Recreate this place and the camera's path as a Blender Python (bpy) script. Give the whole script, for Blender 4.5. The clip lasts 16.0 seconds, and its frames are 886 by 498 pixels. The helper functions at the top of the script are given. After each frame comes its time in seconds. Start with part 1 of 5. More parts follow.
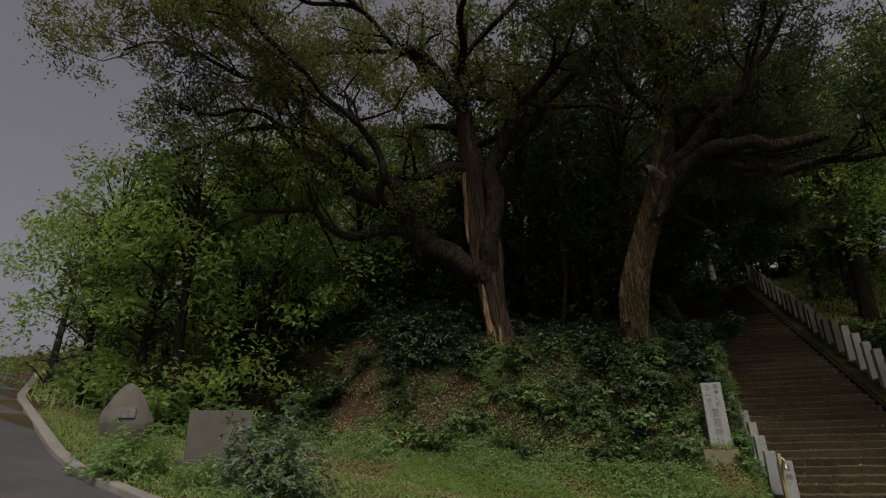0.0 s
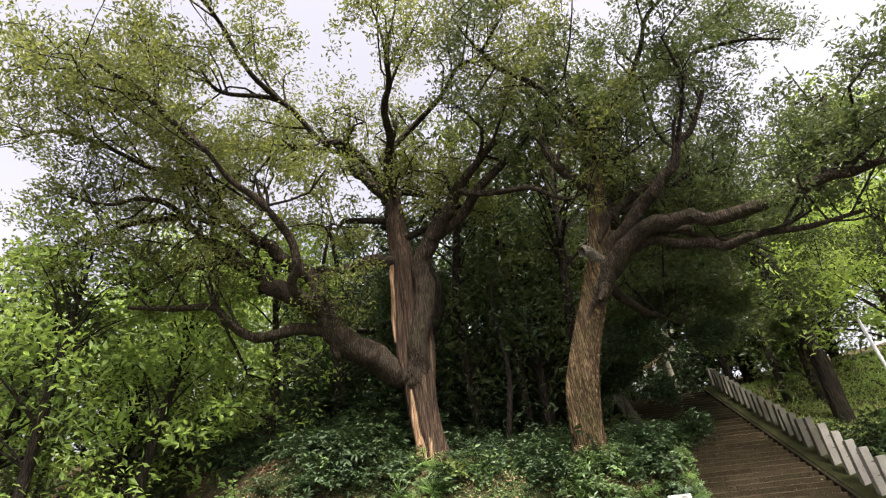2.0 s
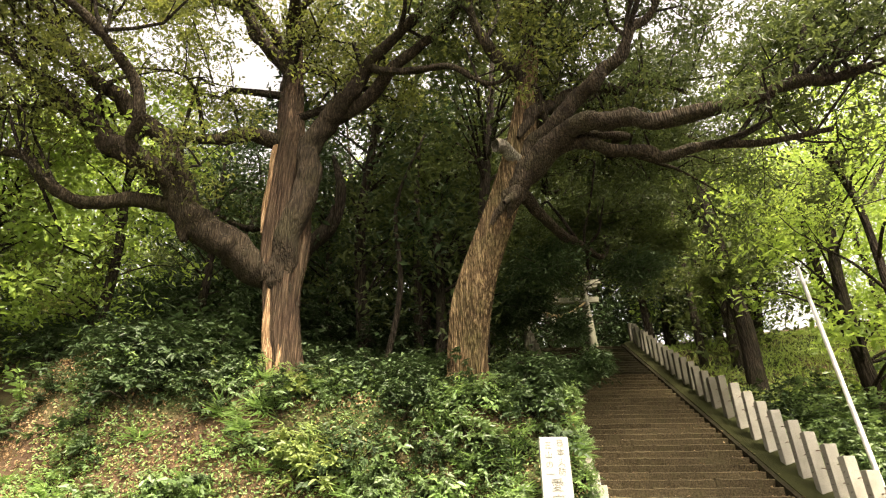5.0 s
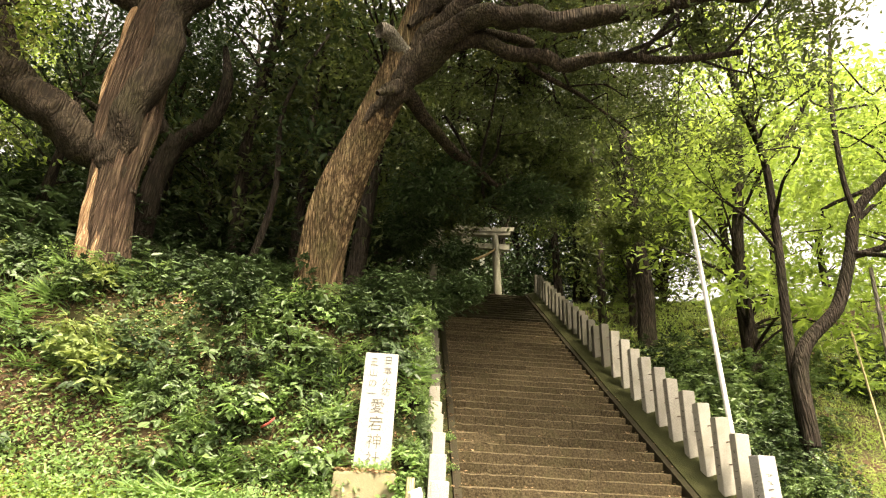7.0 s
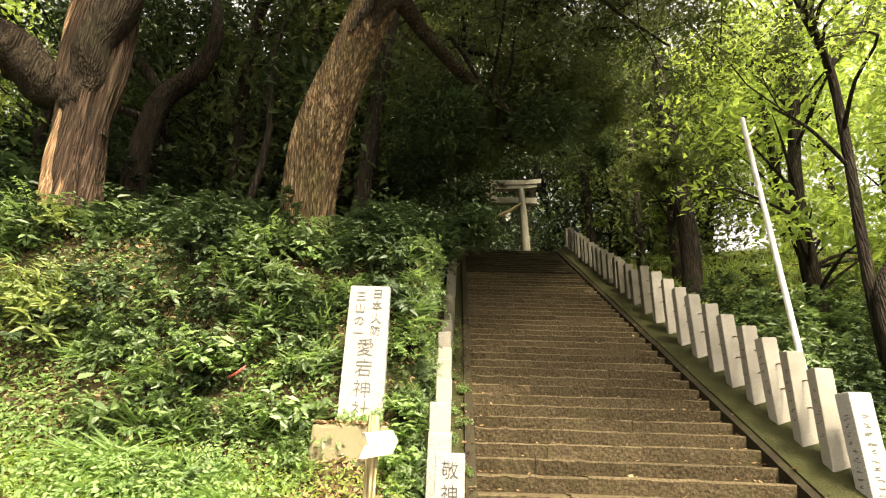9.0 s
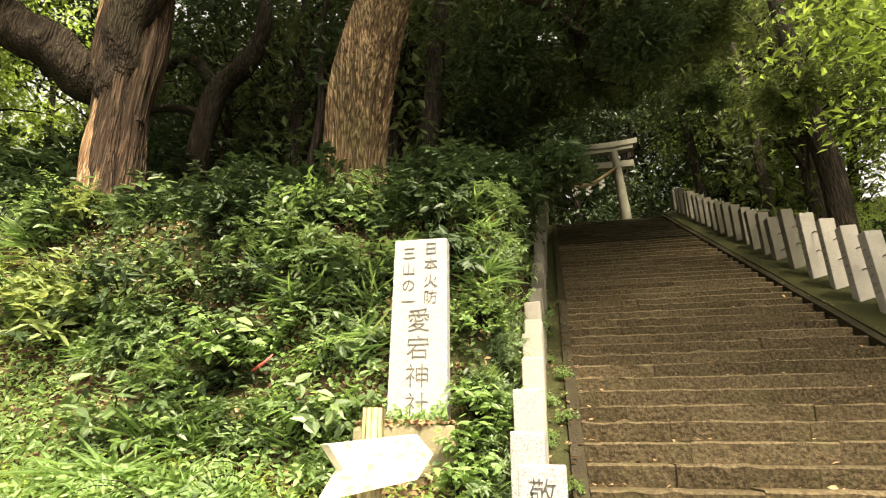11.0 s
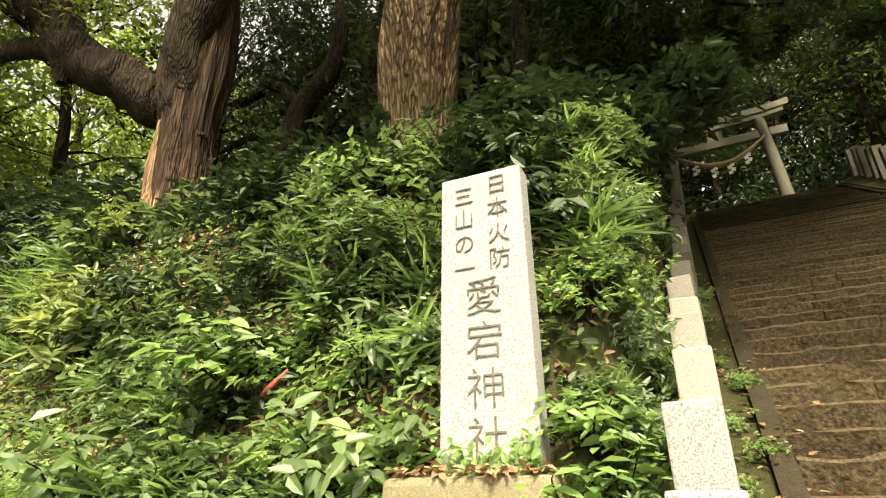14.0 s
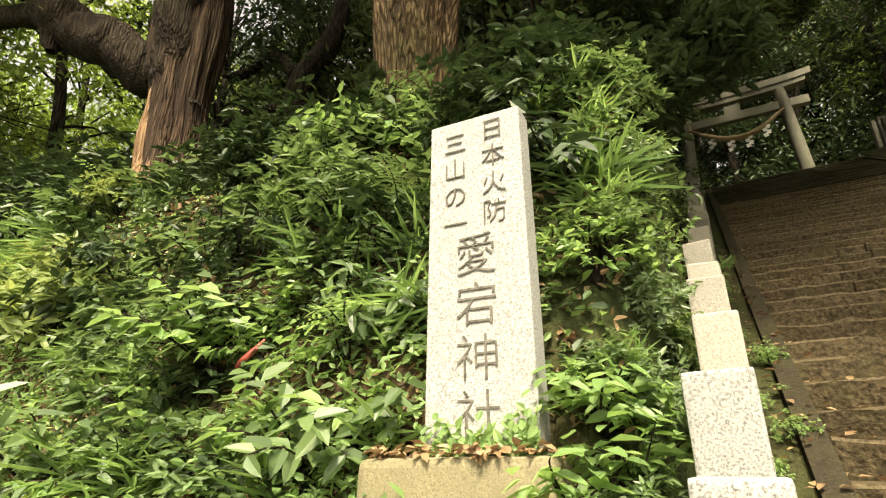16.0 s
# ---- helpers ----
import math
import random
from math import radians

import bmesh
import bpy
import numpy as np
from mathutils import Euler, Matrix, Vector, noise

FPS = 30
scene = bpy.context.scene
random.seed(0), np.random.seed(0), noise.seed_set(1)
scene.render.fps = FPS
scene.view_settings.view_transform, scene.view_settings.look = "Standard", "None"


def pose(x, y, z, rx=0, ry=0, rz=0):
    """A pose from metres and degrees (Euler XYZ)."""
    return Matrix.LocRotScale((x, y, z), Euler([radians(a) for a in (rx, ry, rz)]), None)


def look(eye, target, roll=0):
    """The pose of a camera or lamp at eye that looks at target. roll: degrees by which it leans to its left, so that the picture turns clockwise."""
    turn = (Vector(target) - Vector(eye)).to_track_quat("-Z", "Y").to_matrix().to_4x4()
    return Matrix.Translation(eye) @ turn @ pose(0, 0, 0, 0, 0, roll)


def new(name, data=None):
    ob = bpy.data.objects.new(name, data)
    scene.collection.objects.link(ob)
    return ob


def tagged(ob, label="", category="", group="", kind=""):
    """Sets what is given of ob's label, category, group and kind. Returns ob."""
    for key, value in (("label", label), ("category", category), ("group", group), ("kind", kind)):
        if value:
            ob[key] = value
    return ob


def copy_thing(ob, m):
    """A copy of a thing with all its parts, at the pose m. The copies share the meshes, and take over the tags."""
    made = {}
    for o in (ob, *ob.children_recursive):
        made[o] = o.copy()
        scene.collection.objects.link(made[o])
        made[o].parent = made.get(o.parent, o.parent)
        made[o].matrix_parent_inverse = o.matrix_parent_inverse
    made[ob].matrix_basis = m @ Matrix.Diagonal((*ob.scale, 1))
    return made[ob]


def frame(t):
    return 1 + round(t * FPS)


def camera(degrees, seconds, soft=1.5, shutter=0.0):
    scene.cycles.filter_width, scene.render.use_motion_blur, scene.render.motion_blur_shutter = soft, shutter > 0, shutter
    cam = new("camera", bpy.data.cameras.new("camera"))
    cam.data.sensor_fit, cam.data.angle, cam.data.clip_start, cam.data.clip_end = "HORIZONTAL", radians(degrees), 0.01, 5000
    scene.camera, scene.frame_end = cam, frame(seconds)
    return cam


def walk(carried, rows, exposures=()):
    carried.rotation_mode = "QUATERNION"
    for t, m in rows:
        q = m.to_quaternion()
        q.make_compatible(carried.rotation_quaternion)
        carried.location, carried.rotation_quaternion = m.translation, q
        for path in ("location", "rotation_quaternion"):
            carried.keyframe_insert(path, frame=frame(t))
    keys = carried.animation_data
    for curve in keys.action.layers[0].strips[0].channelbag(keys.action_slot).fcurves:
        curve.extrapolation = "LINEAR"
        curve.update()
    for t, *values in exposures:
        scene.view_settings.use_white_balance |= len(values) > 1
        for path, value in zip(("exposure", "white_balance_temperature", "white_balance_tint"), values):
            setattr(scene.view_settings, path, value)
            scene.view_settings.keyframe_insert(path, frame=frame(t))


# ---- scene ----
cam = camera(78.67, 16.0, 1.2)
PATH = [  # seconds, x, y, z, yaw, pitch, roll
    (0.0, -0.300, -0.977, 1.721, 15.11, 20.09, 1.38),
    (0.5, -0.047, -0.284, 1.604, 14.25, 25.16, 2.15),
    (1.0, 0.028, 0.258, 1.493, 13.36, 29.32, 3.01),
    (1.5, 0.168, 0.667, 1.499, 12.95, 31.82, 3.74),
    (2.0, 0.244, 1.177, 1.539, 12.38, 33.56, 4.26),
    (2.5, 0.340, 1.672, 1.545, 11.70, 34.12, 3.84),
    (3.0, 0.560, 2.210, 1.633, 10.60, 33.61, 2.87),
    (5.5, 1.630, 4.589, 1.631, 2.21, 26.97, -1.08),
    (6.0, 2.053, 4.988, 1.601, -0.75, 26.10, -2.06),
    (6.5, 2.425, 5.299, 1.552, -2.69, 24.87, -2.76),
    (7.0, 2.677, 5.657, 1.410, -3.36, 23.90, -2.97),
    (7.5, 2.887, 6.002, 1.367, -2.92, 22.96, -2.79),
    (8.0, 3.088, 6.354, 1.301, -1.87, 22.35, -2.36),
    (8.5, 3.148, 6.742, 1.214, -0.41, 21.97, -1.99),
    (9.0, 3.140, 7.057, 1.252, 1.10, 21.40, -1.75),
    (11.5, 3.279, 9.023, 1.383, 15.03, 20.91, 0.03),
    (12.0, 3.327, 9.363, 1.422, 17.24, 21.03, 0.07),
    (12.5, 3.378, 9.657, 1.404, 19.44, 22.37, -0.72),
    (13.0, 3.318, 9.898, 1.409, 22.81, 22.90, -0.54),
    (13.5, 3.177, 10.077, 1.431, 25.15, 23.60, -0.14),
    (14.0, 3.101, 10.266, 1.484, 26.79, 24.12, 0.16),
    (14.5, 3.069, 10.429, 1.539, 27.51, 24.68, 0.08),
    (15.0, 3.060, 10.550, 1.549, 27.98, 24.48, -0.11),
    (15.5, 3.056, 10.588, 1.529, 28.10, 23.49, -0.31),
    (16.0, 3.040, 10.590, 1.498, 27.84, 22.16, -0.17),
]

FADE = [(0.0, -1.15, 6500, 20), (0.4, -0.2, 6500, 20), (0.8, 0.55, 6500, 20), (1.2, 1.1, 6500, 20), (1.6, 1.42, 6500, 20), (2.2, 1.47, 6500, 20), (2.6, 1.38, 6500, 20), (3.2, 1.18, 6700, 18), (5.3, 1.98, 7900, 14), (9.0, 1.78, 8000, 14), (12.5, 1.68, 8000, 13), (16.0, 1.46, 8000, 11)]
walk(cam, [(t, pose(x, y, z, 90 + pitch, roll, yaw)) for t, x, y, z, yaw, pitch, roll in PATH], FADE)

# ---- light: a bright hazy sky, a veiled sun over the open road ----
SUN_EL, SUN_AZ = 56.0, 155.0  # degrees; azimuth clockwise from +y
world = bpy.data.worlds.new("sky")
scene.world = world
world.use_nodes = True
wn = world.node_tree.nodes
wl = world.node_tree.links
sky = wn.new("ShaderNodeTexSky")
sky.sky_type = "NISHITA"
sky.sun_disc = False
sky.sun_elevation, sky.sun_rotation = radians(SUN_EL), radians(SUN_AZ)
sky.air_density, sky.dust_density, sky.ozone_density = 1.0, 6.0, 1.0
hsv = wn.new("ShaderNodeHueSaturation")
hsv.inputs["Saturation"].default_value = 0.2
wl.new(sky.outputs["Color"], hsv.inputs["Color"])
wl.new(hsv.outputs["Color"], wn["Background"].inputs["Color"])
wn["Background"].inputs["Strength"].default_value = 0.15
sun = new("sun", bpy.data.lights.new("sun", "SUN"))
sun.data.energy, sun.data.angle, sun.data.color = 3.6, radians(11), (1.0, 0.96, 0.86)
se, sa = radians(SUN_EL), radians(SUN_AZ)
sun_way = Vector((math.sin(sa) * math.cos(se), math.cos(sa) * math.cos(se), math.sin(se)))
sun.matrix_world = look(sun_way * 60, (0, 0, 0))

rng = np.random.default_rng(7)


# ---- materials ----
class Mat:
    """A small node-material writer."""

    def __init__(self, name, rough=0.8, spec=0.3):
        self.m = bpy.data.materials.new(name)
        self.m.use_nodes = True
        self.n, self.l = self.m.node_tree.nodes, self.m.node_tree.links
        self.b = self.n["Principled BSDF"]
        self.b.inputs["Roughness"].default_value = rough
        self.b.inputs["Specular IOR Level"].default_value = spec
        self.pos = self.n.new("ShaderNodeNewGeometry").outputs["Position"]

    def use_object_space(self):
        self.pos = self.n.new("ShaderNodeTexCoord").outputs["Object"]
        return self

    def scaled(self, sx, sy, sz):
        v = self.n.new("ShaderNodeVectorMath")
        v.operation = "MULTIPLY"
        self.l.new(self.pos, v.inputs[0])
        v.inputs[1].default_value = (sx, sy, sz)
        return v.outputs[0]

    def noise(self, scale, detail=4.0, rough=0.55, vec=None, out="Fac"):
        t = self.n.new("ShaderNodeTexNoise")
        t.inputs["Scale"].default_value, t.inputs["Detail"].default_value = scale, detail
        t.inputs["Roughness"].default_value = rough
        self.l.new(vec if vec is not None else self.pos, t.inputs["Vector"])
        return t.outputs[out]

    def voronoi(self, scale, vec=None, out="Distance"):
        t = self.n.new("ShaderNodeTexVoronoi")
        t.inputs["Scale"].default_value = scale
        self.l.new(vec if vec is not None else self.pos, t.inputs["Vector"])
        return t.outputs[out]

    def ramp(self, fac, *stops):
        r = self.n.new("ShaderNodeValToRGB")
        e = r.color_ramp.elements
        while len(e) < len(stops):
            e.new(0.5)
        for el, (p, c) in zip(e, stops):
            el.position, el.color = p, (*c, 1) if len(c) == 3 else c
        self.l.new(fac, r.inputs[0])
        return r.outputs[0]

    def mix(self, fac, a, b, mode="MIX"):
        x = self.n.new("ShaderNodeMix")
        x.data_type, x.blend_type = "RGBA", mode
        for sock, val in ((x.inputs[0], fac), (x.inputs[6], a), (x.inputs[7], b)):
            if isinstance(val, (int, float)):
                sock.default_value = val
            elif isinstance(val, tuple):
                sock.default_value = (*val, 1)
            else:
                self.l.new(val, sock)
        return x.outputs[2]

    def random(self):
        return self.n.new("ShaderNodeObjectInfo").outputs["Random"]

    def island(self):
        return self.n.new("ShaderNodeNewGeometry").outputs["Random Per Island"]

    def color(self, c):
        if isinstance(c, tuple):
            self.b.inputs["Base Color"].default_value = (*c, 1)
        else:
            self.l.new(c, self.b.inputs["Base Color"])
        return self

    def bump(self, h, strength=0.4, dist=0.02):
        bm = self.n.new("ShaderNodeBump")
        bm.inputs["Strength"].default_value, bm.inputs["Distance"].default_value = strength, dist
        self.l.new(h, bm.inputs["Height"])
        self.l.new(bm.outputs[0], self.b.inputs["Normal"])
        return self


def leaf_material(name, dark, mid, light, gloss=0.35, glow=0.45):
    """Leaf: diffuse and light passing through, each leaf of its own shade."""
    k = Mat(name, 0.45, gloss)
    patch = k.noise(0.9, 2.0)
    base = k.ramp(k.island(), (0.0, dark), (0.55, mid), (1.0, light))
    col = k.mix(0.45, base, k.mix(patch, dark, light))
    k.color(col)
    tr = k.n.new("ShaderNodeBsdfTranslucent")
    hs = k.n.new("ShaderNodeHueSaturation")
    hs.inputs["Hue"].default_value, hs.inputs["Saturation"].default_value, hs.inputs["Value"].default_value = 0.48, 1.1, 1.6
    k.l.new(col, hs.inputs["Color"])
    k.l.new(hs.outputs[0], tr.inputs["Color"])
    ms = k.n.new("ShaderNodeMixShader")
    ms.inputs[0].default_value = glow
    k.l.new(k.b.outputs[0], ms.inputs[1])
    k.l.new(tr.outputs[0], ms.inputs[2])
    k.l.new(ms.outputs[0], k.n["Material Output"].inputs["Surface"])
    return k.m


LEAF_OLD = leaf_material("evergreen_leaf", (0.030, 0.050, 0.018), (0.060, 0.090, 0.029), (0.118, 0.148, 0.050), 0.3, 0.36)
# deep green, darkened further so the colour holds the wood's shade
LEAF_DEEP_SHADE = leaf_material("deep_green_shade_leaf", (0.014, 0.028, 0.011), (0.030, 0.056, 0.021), (0.066, 0.105, 0.040), 0.2, 0.14)
LEAF_BRIGHT = leaf_material("bright_green_leaf", (0.115, 0.19, 0.046), (0.185, 0.285, 0.066), (0.28, 0.385, 0.11), 0.35, 0.55)
LEAF_FRESH = leaf_material("fresh_green_leaf", (0.092, 0.175, 0.055), (0.172, 0.29, 0.092), (0.295, 0.43, 0.16), 0.45, 0.45)
LEAF_YELLOW = leaf_material("yellowing_leaf", (0.12, 0.165, 0.055), (0.165, 0.235, 0.075), (0.26, 0.32, 0.11), 0.4, 0.4)
LEAF_MID = leaf_material("mid_green_leaf", (0.042, 0.082, 0.027), (0.088, 0.152, 0.05), (0.17, 0.25, 0.095), 0.6, 0.38)
LEAF_CROWN = leaf_material("sunlit_crown_leaf", (0.045, 0.065, 0.02), (0.085, 0.11, 0.032), (0.16, 0.18, 0.052), 0.3, 0.58)
LEAF_BLUE = leaf_material("grey_green_leaf", (0.06, 0.105, 0.055), (0.12, 0.18, 0.095), (0.23, 0.29, 0.165), 0.45, 0.3)
GRASS = leaf_material("grass_blade", (0.16, 0.25, 0.065), (0.27, 0.385, 0.11), (0.42, 0.52, 0.19), 0.3, 0.45)
LITTER = leaf_material("dry_leaf", (0.11, 0.06, 0.03), (0.22, 0.14, 0.07), (0.42, 0.31, 0.17), 0.2, 0.15)

k = Mat("soil", 0.95, 0.1)
soil_n = k.noise(1.1, 6.0)
k.color(k.mix(k.ramp(k.noise(0.55, 3.0), (0.42, (0, 0, 0)), (0.62, (1, 1, 1))),
              k.ramp(soil_n, (0.25, (0.04, 0.027, 0.017)), (0.6, (0.09, 0.056, 0.034)), (0.85, (0.17, 0.11, 0.066))),
              k.ramp(k.noise(6.0, 5.0), (0.3, (0.02, 0.03, 0.01)), (0.75, (0.05, 0.065, 0.022)))))
SOIL = k.bump(k.noise(14.0, 6.0), 0.8, 0.05).m

k = Mat("asphalt", 0.85, 0.25)
k.color(k.mix(k.ramp(k.noise(0.7, 3.0), (0.35, (0, 0, 0)), (0.7, (0.6, 0.6, 0.6))),
              k.ramp(k.noise(160.0, 2.0), (0.3, (0.035, 0.036, 0.038)), (0.7, (0.085, 0.085, 0.085))), (0.11, 0.105, 0.1)))
ASPHALT = k.bump(k.noise(180.0, 3.0), 0.5, 0.004).m


def stone(name, a, b, speck, moss=0.0, rough=0.8, scale=1.0, objspace=False, gloss=0.3, relief=0.35):
    k = Mat(name, rough, gloss)
    if objspace:
        k.use_object_space()
    grain = k.ramp(k.noise(150.0 * scale, 3.0, 0.7), (0.38, speck), (0.5, a), (0.72, b))
    col = k.mix(k.ramp(k.noise(3.0, 5.0), (0.35, (0.0, 0.0, 0.0)), (0.8, (0.6, 0.6, 0.6))), grain, tuple(v * 0.6 for v in a))
    if moss:
        col = k.mix(k.ramp(k.noise(4.5, 6.0, 0.65), (0.62 - moss * 0.35, (0, 0, 0)), (0.75, (0.85, 0.85, 0.85))), col, tuple(v * 0.55 + w * 0.45 for v, w in zip((0.05, 0.058, 0.02), a)))
    col = k.mix(0.25, col, k.ramp(k.random(), (0.0, tuple(v * 0.7 for v in a)), (1.0, b)))
    k.color(col)
    return k.bump(k.noise(90.0 * scale, 4.0), relief, 0.006 if relief < 0.5 else 0.02).m


GRANITE = stone("pale_granite", (0.325, 0.33, 0.30), (0.47, 0.475, 0.44), (0.06, 0.06, 0.055), 0.0, 0.8, 0.85)
POST_STONE = stone("weathered_granite", (0.30, 0.285, 0.235), (0.43, 0.415, 0.345), (0.14, 0.13, 0.10), 0.25)
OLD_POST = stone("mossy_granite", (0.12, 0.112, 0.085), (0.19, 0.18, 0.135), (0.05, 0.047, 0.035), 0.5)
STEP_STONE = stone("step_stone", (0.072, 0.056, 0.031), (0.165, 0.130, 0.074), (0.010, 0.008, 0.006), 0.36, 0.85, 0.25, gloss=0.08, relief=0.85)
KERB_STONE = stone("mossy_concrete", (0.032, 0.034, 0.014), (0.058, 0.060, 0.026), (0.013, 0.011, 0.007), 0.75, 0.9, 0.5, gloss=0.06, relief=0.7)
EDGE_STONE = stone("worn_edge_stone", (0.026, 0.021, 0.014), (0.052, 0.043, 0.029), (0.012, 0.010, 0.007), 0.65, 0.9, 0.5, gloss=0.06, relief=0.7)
PLINTH = stone("stained_plinth", (0.20, 0.175, 0.10), (0.31, 0.28, 0.165), (0.09, 0.08, 0.045), 0.5)
# pale gate stone with the canopy's shade worked into its colour
TORII_SHADE_STONE = stone("shaded_gate_stone", (0.15, 0.148, 0.105), (0.235, 0.23, 0.165), (0.09, 0.085, 0.065), 0.35)
GREY_ROCK = stone("grey_rock", (0.13, 0.12, 0.095), (0.20, 0.19, 0.155), (0.07, 0.062, 0.05), 0.4)
ROAD_KERB = stone("road_kerb", (0.24, 0.22, 0.19), (0.33, 0.31, 0.27), (0.13, 0.12, 0.10), 0.1)


def bark(name, dark, mid, light, moss, stretch=1.0, fine=1.0):
    k = Mat(name, 0.92, 0.12)
    ridge = k.noise(30.0 * fine, 5.0, 0.7, k.scaled(1.0, 1.0, 0.12 * stretch))
    flake = k.noise(9.0 * fine, 5.0, 0.6, k.scaled(1.0, 1.0, 0.22 * stretch))
    col = k.mix(0.5, k.ramp(ridge, (0.36, dark), (0.5, mid), (0.66, light)), k.ramp(flake, (0.38, dark), (0.52, mid), (0.64, light)))
    col = k.mix(k.ramp(k.noise(1.6, 4.0), (0.45, (0, 0, 0)), (0.68, (0.55, 0.55, 0.55))), col, moss)
    crack = k.ramp(k.voronoi(36.0 * fine, k.scaled(1.0, 1.0, 0.10 * stretch), "Distance"), (0.3, (0, 0, 0)), (0.7, (0.7, 0.7, 0.7)))
    col = k.mix(crack, col, tuple(v * 0.6 for v in dark))
    k.color(col)
    hgt = k.mix(0.5, k.mix(0.5, ridge, flake), k.mix(1.0, (1, 1, 1), crack, "SUBTRACT"))
    return k.bump(hgt, 1.0, 0.08).m


BARK_A = bark("furrowed_bark", (0.020, 0.013, 0.009), (0.075, 0.049, 0.031), (0.20, 0.138, 0.088), (0.075, 0.062, 0.034), 0.42, 0.95)
BARK_B = bark("orange_brown_bark", (0.030, 0.019, 0.010), (0.145, 0.096, 0.050), (0.40, 0.29, 0.16), (0.10, 0.098, 0.036), 0.38, 0.95)
BARE_WOOD = bark("bare_wood", (0.14, 0.08, 0.042), (0.38, 0.25, 0.135), (0.58, 0.42, 0.26), (0.42, 0.27, 0.15), 0.6)
LIMB_BARK = bark("mossy_limb_bark", (0.016, 0.012, 0.008), (0.048, 0.037, 0.024), (0.115, 0.088, 0.058), (0.055, 0.052, 0.026))
BARK_DARK = bark("dark_bark", (0.014, 0.011, 0.008), (0.04, 0.03, 0.022), (0.09, 0.075, 0.055), (0.045, 0.045, 0.025))
BARK_PALE = bark("grey_bark", (0.10, 0.09, 0.07), (0.20, 0.18, 0.14), (0.34, 0.31, 0.25), (0.12, 0.13, 0.08))
LOG_WOOD = bark("peeled_log", (0.34, 0.28, 0.14), (0.54, 0.47, 0.25), (0.70, 0.63, 0.38), (0.42, 0.42, 0.14))
k = Mat("board_paint", 0.7)
k.color(k.ramp(k.noise(9.0, 6.0, 0.7, k.scaled(1, 1, 4)), (0.36, (0.55, 0.47, 0.22)), (0.52, (0.80, 0.77, 0.60)), (0.8, (0.88, 0.86, 0.76))))
BOARD = k.bump(k.noise(60.0, 4.0), 0.3, 0.004).m
k = Mat("pole_paint", 0.4, 0.5)
k.color(k.ramp(k.noise(7.0, 5.0), (0.3, (0.55, 0.55, 0.52)), (0.6, (0.80, 0.80, 0.78))))
POLE = k.m
k = Mat("carved_ink", 0.8)
k.color(k.ramp(k.noise(60.0, 4.0), (0.35, (0.06, 0.057, 0.045)), (0.7, (0.16, 0.15, 0.12))))
INK = k.m
k = Mat("black_ink", 0.7)
k.color(k.ramp(k.noise(60.0, 4.0), (0.35, (0.02, 0.02, 0.02)), (0.8, (0.10, 0.095, 0.08))))
BLACK_INK = k.m
k = Mat("rusty_iron", 0.7, 0.4)
k.color(k.ramp(k.noise(40.0, 4.0), (0.35, (0.05, 0.035, 0.025)), (0.7, (0.15, 0.09, 0.05))))
IRON = k.m
k = Mat("straw_rope", 0.9)
k.color(k.ramp(k.noise(50.0, 4.0), (0.3, (0.22, 0.15, 0.08)), (0.7, (0.45, 0.34, 0.19))))
STRAW = k.m
k = Mat("bronze_plate", 0.5, 0.5)
k.color(k.ramp(k.noise(20.0, 4.0), (0.3, (0.05, 0.05, 0.045)), (0.7, (0.16, 0.16, 0.14))))
PLATE = k.m


# ---- mesh helpers ----
def link_mesh(name, me, material, parent=None, label=""):
    me.materials.append(material)
    ob = new(name, me)
    if parent is not None:
        ob.parent = parent
    return tagged(ob, label)


def raw_mesh(name, verts, loops, counts, smooth=False):
    """A mesh from flat arrays: vertices, loop indices, corners of each face."""
    me = bpy.data.meshes.new(name)
    verts = np.asarray(verts, np.float32).reshape(-1, 3)
    me.vertices.add(len(verts))
    me.vertices.foreach_set("co", verts.ravel())
    loops, counts = np.asarray(loops, np.int32).ravel(), np.asarray(counts, np.int32)
    me.loops.add(len(loops))
    me.loops.foreach_set("vertex_index", loops)
    me.polygons.add(len(counts))
    me.polygons.foreach_set("loop_start", np.concatenate([[0], np.cumsum(counts)[:-1]]).astype(np.int32))
    me.polygons.foreach_set("use_smooth", np.full(len(counts), smooth))
    me.update(calc_edges=True)
    return me


def part(name, bm, material, parent=None, label=""):
    me = bpy.data.meshes.new(name)
    bm.to_mesh(me)
    bm.free()
    return link_mesh(name, me, material, parent, label)


def empty(name, m, label, category, group="", kind=""):
    ob = new(name)
    ob.matrix_basis = m
    return tagged(ob, label, category, group, kind)


def block(sx, sy, sz, bevel=0.01, taper=1.0, rough=0.0, cuts=0, base=True):
    """A box on its base (or about its middle), bevelled, tapered and made a little uneven."""
    bm = bmesh.new()
    bmesh.ops.create_cube(bm, size=1)
    if cuts:
        bmesh.ops.subdivide_edges(bm, edges=bm.edges[:], cuts=cuts, use_grid_fill=True)
    for v in bm.verts:
        f = 1 + (taper - 1) * (v.co.z + 0.5)
        v.co = Vector((v.co.x * sx * f, v.co.y * sy * f, (v.co.z + (0.5 if base else 0)) * sz))
    if bevel and not cuts:
        bmesh.ops.bevel(bm, geom=bm.edges[:], offset=bevel, segments=2, affect="EDGES", profile=0.6)
    if rough:
        for v in bm.verts:
            v.co += noise.noise_vector(v.co * 6.0 + Vector((sx * 7, sy * 3, sz))) * rough
    return bm


